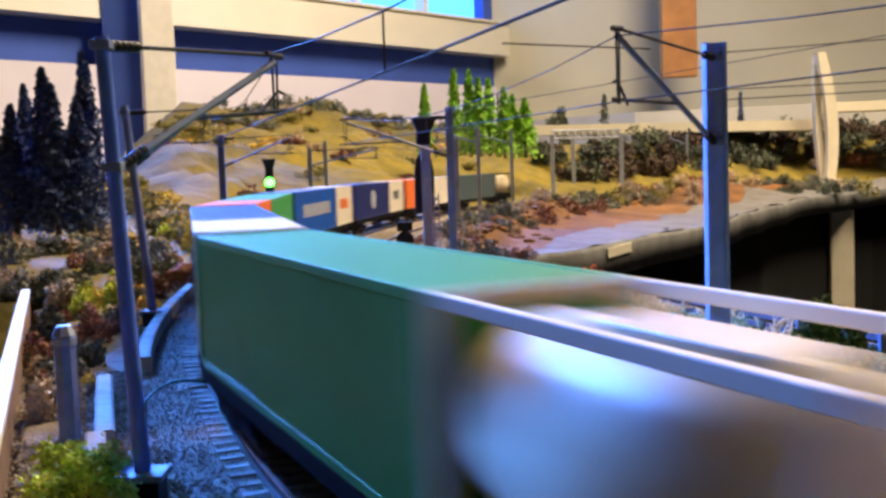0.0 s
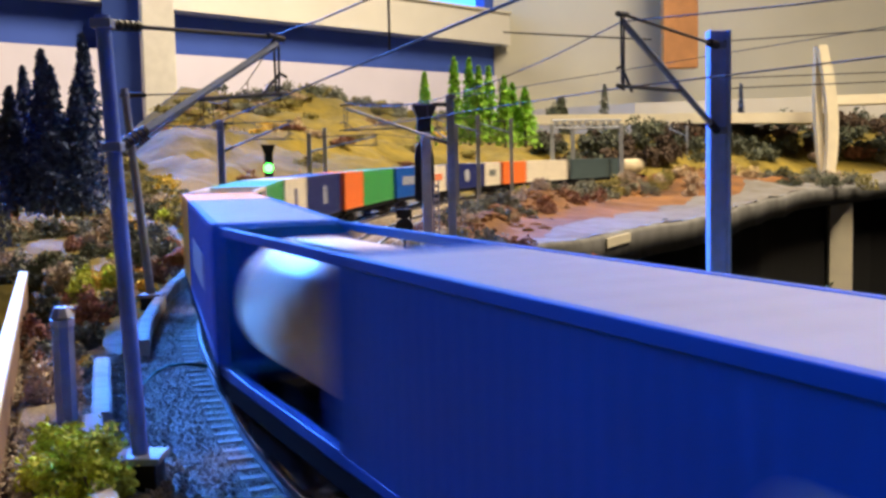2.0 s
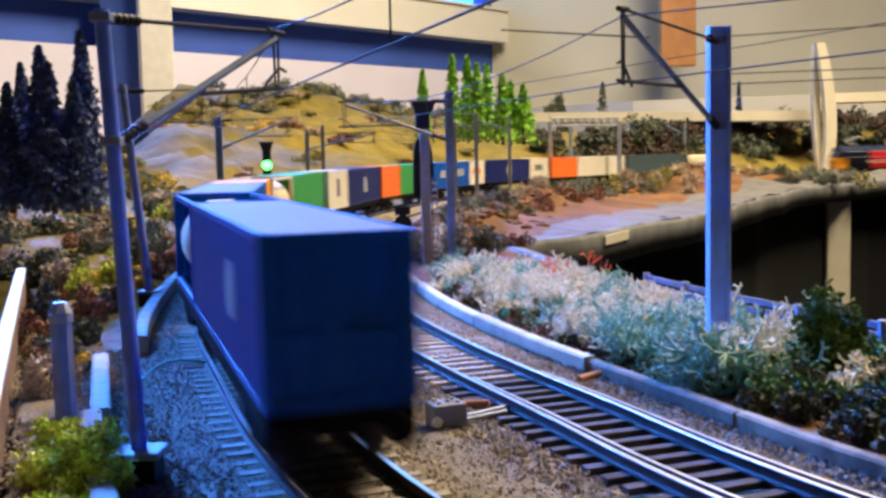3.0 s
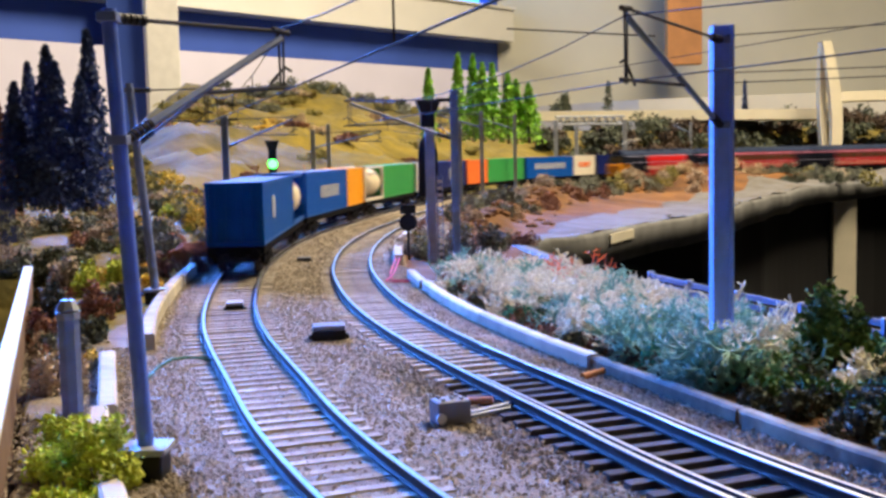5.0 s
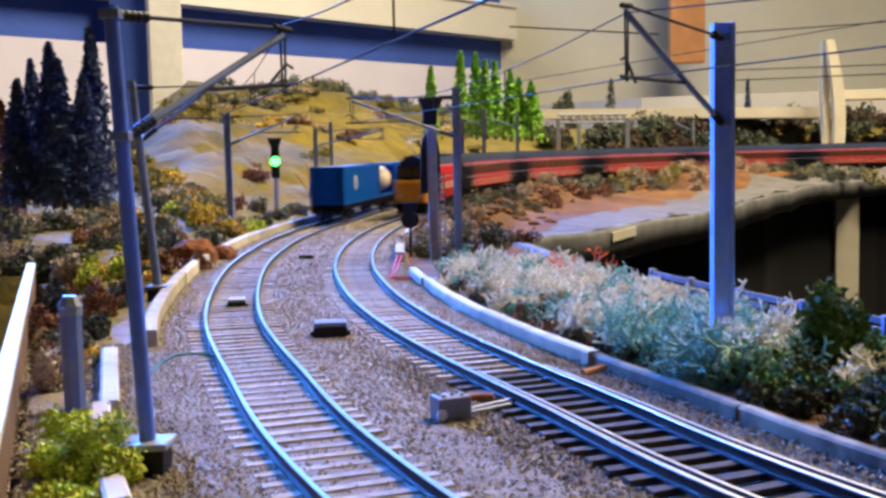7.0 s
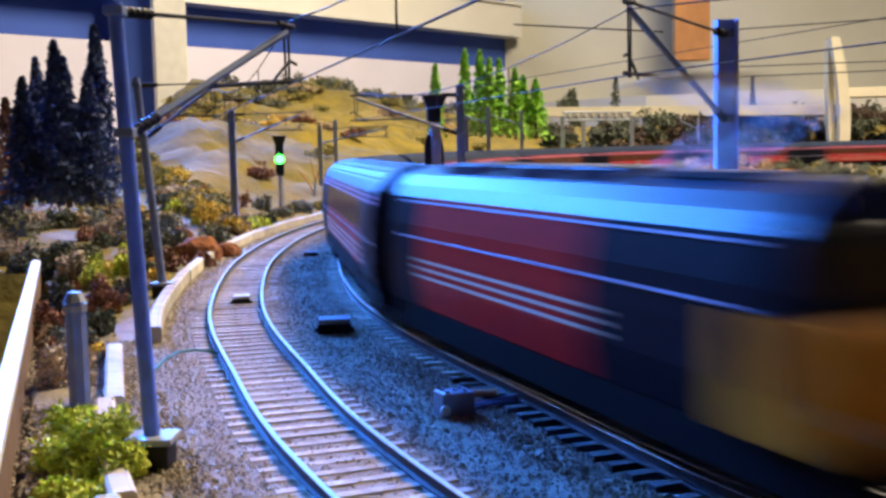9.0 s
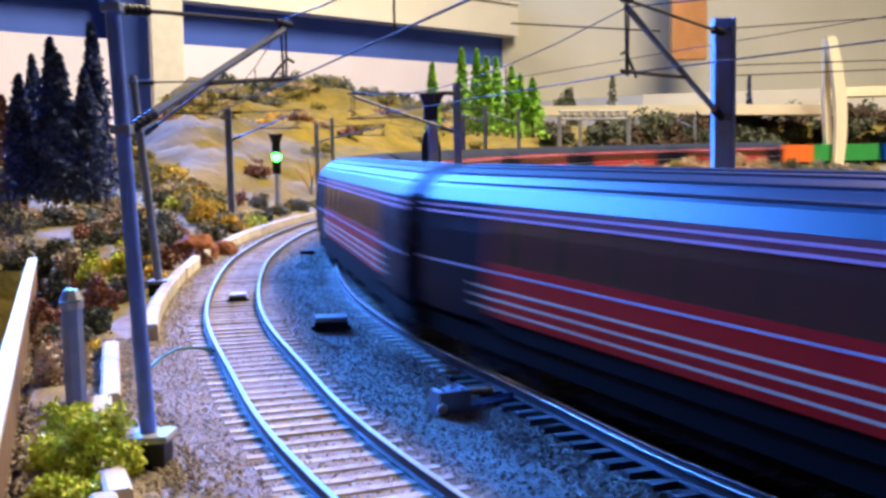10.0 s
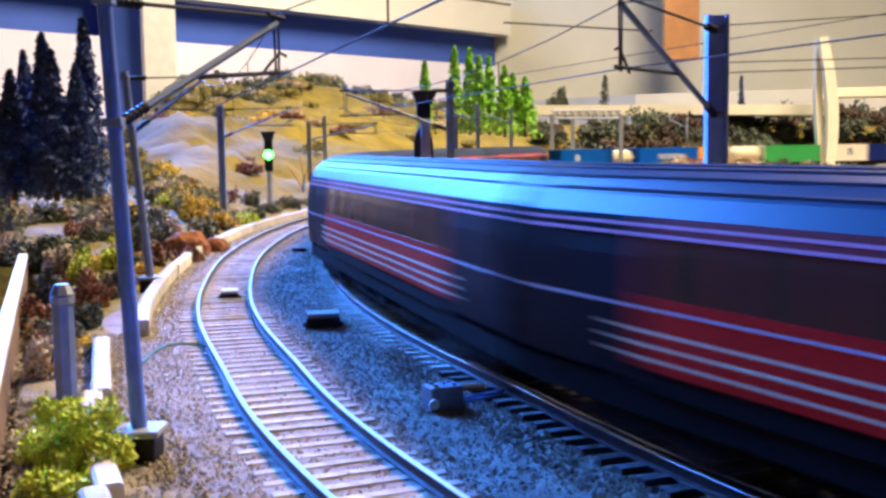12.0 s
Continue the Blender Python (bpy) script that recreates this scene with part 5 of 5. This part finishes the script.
shrub(-92, 254, 6, 13, F_SAND, "sandy coloured dry shrub", 700, 0.8)
shrub(-90, 262, 7, 14, F_SAND, "sandy coloured dry shrub", 700, 0.8)
shrub(-96, 246, 6, 9, F_OLIVE, "olive dry shrub", 500, 0.8)
for x, y, r, h, m, lab in (
    (-118, 372, 9, 13, F_RUST, "rust coloured rounded shrub"), (-134, 372, 9, 14, F_DARK, "dark green shrub"), (-108, 330, 8, 8, F_DARK, "dark green shrub"), (-122, 330, 9, 10, F_RUST, "dull brown shrub"),
    (-104, 300, 7, 8, F_GREY, "grey green shrub"), (-120, 402, 8, 9, F_GREY, "grey green shrub"), (-142, 430, 9, 14, F_YELLOW, "yellow green bush"), (-128, 436, 9, 13, F_YELLOW, "yellow green bush"), (-118, 440, 8, 8, F_GOLD, "golden yellow shrub"),
    (-150, 436, 9, 16, F_PINK, "pale pinkish shrub"), (-164, 470, 14, 16, F_DARK, "dark green shrub"), (-184, 480, 12, 14, F_GREY, "grey green shrub"), (-198, 500, 14, 14, F_PINK, "pale pinkish shrub"), (-214, 520, 15, 18, F_SAND, "sandy coloured shrub"), (-178, 520, 14, 12, F_GREY, "grey green shrub"),
    (-128, 500, 9, 9, F_RUST, "rust coloured rounded shrub"), (-118, 520, 8, 7, F_RUST, "rust coloured low shrub"), (-146, 520, 12, 12, F_DARK, "dark green shrub"), (-140, 560, 13, 16, F_GREY, "grey green shrub"), (-152, 590, 15, 20, F_GREY, "grey green shrub"), (-168, 600, 16, 18, F_DARK, "dark green shrub"), (-136, 620, 14, 14, F_GREY, "grey green shrub"),
    (-150, 680, 12, 20, F_GOLD, "golden yellow shrub"), (-134, 690, 11, 13, F_GOLD, "golden yellow shrub"), (-160, 720, 16, 16, F_GREY, "grey green shrub"), (-130, 760, 9, 8, F_SAND, "sandy coloured shrub"), (-118, 900, 12, 12, F_GREY, "grey green shrub"), (-108, 930, 10, 9, F_OLIVE, "olive shrub"),
    (-190, 640, 18, 16, F_SAND, "sandy coloured shrub"), (-250, 620, 22, 22, F_GREY, "grey green shrub"), (-280, 660, 22, 26, F_DARK, "dark green shrub"), (-300, 720, 30, 26, F_RUST, "dull brown shrub"), (-230, 740, 24, 18, F_OLIVE, "olive shrub"), (-330, 800, 34, 40, F_DARK, "dark green shrub"),
    (-210, 1100, 26, 12, F_RUST, "rust coloured low shrub"), (-170, 1000, 18, 10, F_RUST, "rust coloured low shrub"), (-240, 900, 24, 22, F_OLIVE, "olive shrub")):
    shrub(x, y, r, h, m, lab, int(420 + r * 30), 0.9 + r * 0.03)

# shrubs along the inner side of the far curve
kinds = ((F_GREY, "grey green shrub"), (F_DARK, "dark green shrub"), (F_SAND, "sandy coloured shrub"), (F_RUST, "rust coloured low shrub"), (F_PINK, "pale pinkish shrub"), (F_OLIVE, "olive shrub"), (F_GREY, "grey green shrub"))
for i in range(150):
    s = SY(560) + 1500 * ((i * 0.618) % 1.0) + rng.uniform(-10, 10)
    far = (s - SY(560)) / 1500
    u = rng.uniform(26, 44 + 130 * far * (i % 3) / 2)
    p = TRACK_B.side(s, u)
    m, lab = kinds[i % 7]
    shrub(p.x, p.y, rng.uniform(9, 15) * (0.8 + 0.9 * far), rng.uniform(10, 17) * (0.8 + 0.7 * far), m, lab, 420, 1.1 + 0.9 * far, None, "far shrubs" if far > 0.3 else "shrubs")
for x, y, r, h, m, lab in ((8, 560, 9, 26, F_GREY, "grey green shrub by the signal"), (-2, 590, 8, 18, LICHEN, "pale shrub by the signal"), (24, 560, 11, 16, F_DARK, "dark green shrub"), (30, 600, 13, 15, F_GREY, "grey green shrub"), (48, 640, 14, 10, F_RUST, "rust coloured low shrub"), (320, 1590, 22, 28, F_YELLOW, "yellow green bush")):
    shrub(x, y, r, h, m, lab, 600, 1.1)

# brush on the hill's crest and slope
for i in range(34):
    f = i / 34
    x = -420 + 560 * f + rng.uniform(-12, 12)
    y = 1880 + 240 * f + rng.uniform(-60, 40)
    m, lab = ((F_DARK, "dark brush on the hill crest"), (F_GREY, "grey green brush on the hill crest"), (F_OLIVE, "olive brush on the hill slope"))[i % 3]
    shrub(x, y, rng.uniform(20, 34), rng.uniform(16, 28), m, lab, 380, 3.0, None, "hill brush")
for i in range(26):
    x = rng.uniform(-330, 60)
    y = 1250 + (x + 330) * 1.0 + rng.uniform(0, 380)
    m, lab = ((F_OLIVE, "olive brush on the hill slope"), (F_GOLD, "golden brush on the hill slope"), (F_SAND, "sandy brush on the hill slope"), (F_RUST, "rust coloured brush on the hill slope"))[i % 4]
    shrub(x, y, rng.uniform(14, 26), rng.uniform(6, 14), m, lab, 300, 2.6, None, "hill brush")


for i in range(64):
    x, y = -390 + 250 * ((i * 0.618) % 1.0), 720 + 560 * ((i * 0.381) % 1.0)
    m, lab = ((F_OLIVE, "olive brush on the hill slope"), (F_GREY, "grey green brush on the hill slope"), (F_OLIVE, "olive brush on the hill slope"), (F_SAND, "sandy brush on the hill slope"), (F_GOLD, "golden brush on the hill slope"))[i % 5]
    shrub(x, y, rng.uniform(14, 26), rng.uniform(6, 15), m, lab, 420, 1.8, None, "hill brush")
for i in range(80):
    y = 1150 + 800 * ((i * 0.381) % 1.0)
    x = -y * (0.11 + 0.22 * ((i * 0.618) % 1.0))
    m, lab = ((F_OLIVE, "olive brush on the hill slope"), (F_OLIVE, "olive brush on the hill slope"), (F_GREY, "grey green brush on the hill slope"), (F_SAND, "sandy brush on the hill slope"))[i % 4]
    shrub(x, y, rng.uniform(20, 40), rng.uniform(6, 14), m, lab, 420, 2.6, None, "hill brush")


def conifer(x, y, h, r, mat, label, z=None, n=2600, size=1.8, tiers=15, group="conifers"):
    z = ground_z(x, y) if z is None else z
    t = thing("conifer", label, "tree", group, "", x, y, z - 2)
    bm = bmesh.new()
    rod(bm, (0, 0, 0), (0, 0, h * 0.96), r * 0.12, 0.2, 8)
    part("trunk", bm, TRUNK, t)
    f = rng.uniform(0, 1, n) ** 0.75
    tier = np.floor(f * tiers) / tiers
    k = (f - tier) * tiers
    rad = r * (1.02 - f) ** 0.8 * (1.05 - 0.42 * k) * np.sqrt(rng.uniform(0.15, 1, n))
    ang = rng.uniform(0, 2 * math.pi, n)
    lump = 1 + 0.22 * np.sin(ang * 3 + tier * 23) + 0.12 * np.sin(ang * 7 + tier * 41)
    c = np.stack([rad * lump * np.cos(ang), rad * lump * np.sin(ang), h * (0.04 + 0.95 * f) - rad * 0.18], 1)
    v, fc = leaves(c, size)
    ob = new("crown", mesh_of("crown", v, fc, mat))
    ob.parent = t
    return t


for x, y, h, r in ((-197, 560, 84, 16), (-178, 566, 92, 15), (-186, 540, 74, 14), (-205, 585, 76, 15), (-240, 650, 84, 14), (-176, 545, 66, 13), (-214, 560, 66, 14)):
    conifer(x, y, h, r, F_PINE, "tall dark blue green conifer on the bank", 28, 3000, 1.7)
for x, y, h, r in ((-255, 640, 60, 14), (-268, 610, 44, 12)):
    conifer(x, y, h, r, F_RUST, "small dull reddish conifer", 28, 1200, 1.7)
# bright lime trees on the crest
for x, y, h, r in ((-14, 1560, 104, 17), (28, 1560, 124, 19), (50, 1580, 124, 21), (78, 1590, 112, 21), (98, 1560, 100, 20), (112, 1600, 92, 22), (130, 1590, 86, 24), (62, 1550, 110, 19)):
    conifer(x, y, h, r, F_LIME, "bright lime green feathery tree", 66 if x < 90 else 62, 1100, 3.4, 10, "lime trees")
# dark trees under and behind the bridge
for x, y, h, r in ((270, 2300, 150, 36), (330, 2320, 120, 40), (430, 2120, 100, 34), (480, 2140, 110, 34), (560, 2100, 100, 36), (620, 2120, 96, 36), (760, 2050, 90, 40), (860, 2060, 96, 40), (380, 2080, 96, 30)):
    conifer(x, y, h, r, F_DARK, "dark rounded tree by the bridge", -4, 1300, 4.6, 7, "bridge trees")
conifer(660, 2380, 190, 16, F_PINE, "small dark cypress behind the bridge", 0, 700, 4.0, 12, "cypresses")
conifer(372, 2420, 200, 30, F_DARK, "dark bare looking tree behind the bridge", 0, 500, 4.0, 10, "cypresses")
shrub(262, 2330, 34, 46, F_DARK, "dark rounded bush above the bridge", 900, 4.0, 118)
for i in range(20):
    x = 420 + 42 * i
    y = 2000 - 0.10 * (x - 420) + rng.uniform(-40, 30)
    m, lab = kinds[(i * 3) % 7]
    shrub(x, y, rng.uniform(20, 32), rng.uniform(14, 30), m, lab, 420, 3.0, None, "far shrubs")

for i in range(95):
    x = 170 + 1000 * ((i * 0.618) % 1.0)
    y = TRACK_A.y[int(np.argmin(np.abs(TRACK_A.x - x)))] + rng.uniform(70, 230)
    m, lab = ((F_DARK, "dark green far shrub under the bridge"), (F_DARK, "dark green far shrub under the bridge"), (F_BROWN, "dark brown far shrub under the bridge"), (F_BROWN, "dark brown far shrub under the bridge"))[i % 4]
    shrub(x, y, rng.uniform(26, 42), rng.uniform(24, 46), m, lab, 360, 4.2, None, "far shrubs")
for m, parts in FAR_BRUSH.items():
    vs, fs, k = [], [], 0
    for v, f in parts:
        vs.append(v)
        fs += [tuple(i + k for i in q) for q in f]
        k += len(v)
    tagged(new("far_brush", mesh_of("far_brush", np.concatenate(vs), fs, m)), "low brush over the verges and far banks", "brush", "far brush", "stuff")
for i in range(24):
    x, y = -215 - 140 * ((i * 0.618) % 1.0), 520 + 220 * ((i * 0.381) % 1.0)
    m, lab = ((F_GREY, "grey green shrub on the upper bank"), (F_SAND, "sandy shrub on the upper bank"), (F_DARK, "dark shrub on the upper bank"))[i % 3]
    shrub(x, y, rng.uniform(14, 20), rng.uniform(9, 15), m, lab, 520, 1.6)
# more low growth over the near bank
for i in range(70):
    y = 300 + 560 * ((i * 0.618) % 1.0)
    u = rng.uniform(33, 70 + 0.14 * (y - 300))
    p = TRACK_A.side(SA(y), -u)
    if board_line(p.x, p.y) > -12 and y < 470:
        continue
    k = 0.7 + (y - 300) / 560
    m, lab = ((F_GREY, "grey green low shrub"), (F_RUST, "rust coloured low shrub"), (F_SAND, "sandy coloured low shrub"), (F_DARK, "dark green low shrub"), (F_YELLOW, "yellow green low bush"), (F_PINK, "pale pinkish low shrub"), (F_GOLD, "golden yellow low shrub"))[i % 7]
    shrub(p.x, p.y, rng.uniform(5, 9) * k, rng.uniform(4, 9) * k, m, lab, 380, 0.9 * k)

# ---- loose ballast stones ----


def stones(name, n, s0, s1, u0, u1, size):
    s = rng.uniform(s0, s1, n)
    u = rng.uniform(u0, u1, n)
    keep = np.ones(n, bool)
    h = np.array([TRACK_B.heading(q) for q in np.arange(0, 3200, 4)])
    px = np.interp(s, TRACK_B.s, TRACK_B.x) + np.sin(h[(s / 4).astype(int)]) * u
    py = np.interp(s, TRACK_B.s, TRACK_B.y) - np.cos(h[(s / 4).astype(int)]) * u
    for line in (TRACK_A, TRACK_B):
        near = (line.s > 100) & (line.s < 1100)
        d = np.full(n, 1e9)
        for a, b in zip(line.x[near][::4], line.y[near][::4]):
            d = np.minimum(d, np.hypot(px - a, py - b))
        keep &= ~((d < 10.5) & (rng.uniform(0, 1, n) > 0.42)) & ~((d > 8) & (d < 9.6))
    keep &= ~((s < SY(262)) & (np.abs(u) < 15))
    c = np.stack([px, py, np.full(n, -2.75)], 1)[keep]
    k = len(c)
    base = np.array([(1, 0, 0), (-1, 0, 0), (0, 1, 0), (0, -1, 0), (0, 0, 0.9), (0, 0, -0.9)], float)
    v = base[None] * rng.uniform(0.55, 1.25, (k, 6, 1)) * (size * rng.uniform(0.5, 1.3, (k, 1, 1)))
    a = rng.uniform(0, 6.3, k)
    x, y = v[..., 0] * np.cos(a)[:, None] - v[..., 1] * np.sin(a)[:, None], v[..., 0] * np.sin(a)[:, None] + v[..., 1] * np.cos(a)[:, None]
    v = np.stack([x, y, v[..., 2]], -1) + c[:, None]
    tri = ((0, 2, 4), (2, 1, 4), (1, 3, 4), (3, 0, 4), (2, 0, 5), (1, 2, 5), (3, 1, 5), (0, 3, 5))
    f = [(6 * i + p, 6 * i + q, 6 * i + r) for i in range(k) for p, q, r in tri]
    tagged(new(name, mesh_of(name, v.reshape(-1, 3), f, STONE)), "loose grey brown ballast stones", "ballast", "", "stuff")


stones("ballast_stones", 60000, 230, 720, -80, 30, 0.5)
stones("verge_stones", 9000, 230, SY(340), -112, -80, 0.5)
stones("far_ballast_stones", 9000, 720, 1150, -80, 26, 0.9)


def soil_clods():
    """Crumbly dark clods of earth along the ridge of the soil bank, as one heap."""
    bm = bmesh.new()
    for i in range(420):
        s = SY(640) + 900 * ((i * 0.618) % 1.0)
        u = 58 + rng.normal() * 15
        p = TRACK_B.side(s, u)
        r = rng.uniform(2.0, 6.0)
        for v in bmesh.ops.create_icosphere(bm, subdivisions=1, radius=1)["verts"]:
            k = r * rng.uniform(0.7, 1.2)
            v.co = Vector((p.x + v.co.x * k * 1.3, p.y + v.co.y * k, ground_z(p.x, p.y) + v.co.z * k * 0.6))
    tagged(part("soil_clods", bm, SOIL, None, "crumbly brown clods on the soil bank"), category="soil", kind="stuff")


soil_clods()

# rust brown rocks on the bank beside the outer track
ROCK = material("rust_rock", (0.33, 0.11, 0.035), 0.95, 0, 220, 0.4, 1.0, (0.12, 0.045, 0.02), depth=0.0015)


def bank_rock(x, y, rx, ry, h, turn):
    t = bmesh.new()
    bmesh.ops.create_icosphere(t, subdivisions=3, radius=1)
    for v in t.verts:
        k = 1 + 0.28 * noise.noise(v.co * 1.6 + Vector((x, y, 0))) + 0.10 * noise.noise(v.co * 4.5 + Vector((y, x, 0)))
        v.co = Vector((v.co.x * rx * k, v.co.y * ry * k, v.co.z * h * k))
    bmesh.ops.rotate(t, verts=t.verts, cent=(0, 0, 0), matrix=Matrix.Rotation(turn, 3, "Z"))
    bmesh.ops.translate(t, verts=t.verts, vec=(x, y, ground_z(x, y) + h * 0.25))
    tagged(part("rock", t, ROCK, None, "rust brown rough rock on the bank beside the track"), category="rock", group="bank rocks")


for x, y, rx, ry, h, turn in ((-126, 552, 12, 8, 10, 0.4), (-139, 574, 7, 5, 11, 1.2), (-116, 570, 8, 6, 6, 0.2)):
    bank_rock(x, y, rx, ry, h, turn)

sleepers(TRACK_A, track_a, 0)
sleepers(TRACK_B, track_b, SY(262))

# ---- what moves ----
# the locomotive's nose along the inner track: seconds, millimetres
NOSE = [(-2, 3300), (0, 2900), (3.0, 2290), (4.8, 1862), (5.6, 1662), (6.2, 1432), (6.6, 1235), (7.2, 972), (8.0, 672), (8.8, 385), (9.2, 275), (12.0, -488), (14, -1035)]
# the last wagon's tail along the outer track
TAIL = [(-2, -455), (0, -65), (1.0, 131), (2.0, 311), (2.5, 394), (3.0, 464), (3.2, 496), (4.8, 752), (6.0, 944), (7.2, 1136), (12.0, 1924), (14, 2250)]


def nose_at(t):
    return sum(lerp_table(NOSE, t + d) for d in (-0.3, -0.15, 0, 0.15, 0.3)) / 5


def tail_at(t):
    return sum(lerp_table(TAIL, t + d) for d in (-0.3, -0.15, 0, 0.15, 0.3)) / 5


def motions():
    times = [i * 0.2 for i in range(61)]
    for i, w in enumerate(FREIGHT):
        walk(w, [(t, car_pose(TRACK_A, tail_at(t) + 99 + i * WAGON_PITCH, WAGON_HALF, False)) for t in times])
    for i, c in enumerate(PASSENGER):
        off = LOCO_L if i == 0 else 2 * LOCO_L + 3 + COACH_PITCH * (i - 0.5)
        half = LOCO_HALF if i == 0 else COACH_HALF
        walk(c, [(t, car_pose(TRACK_B, nose_at(t) + off, half, True)) for t in times])


motions()
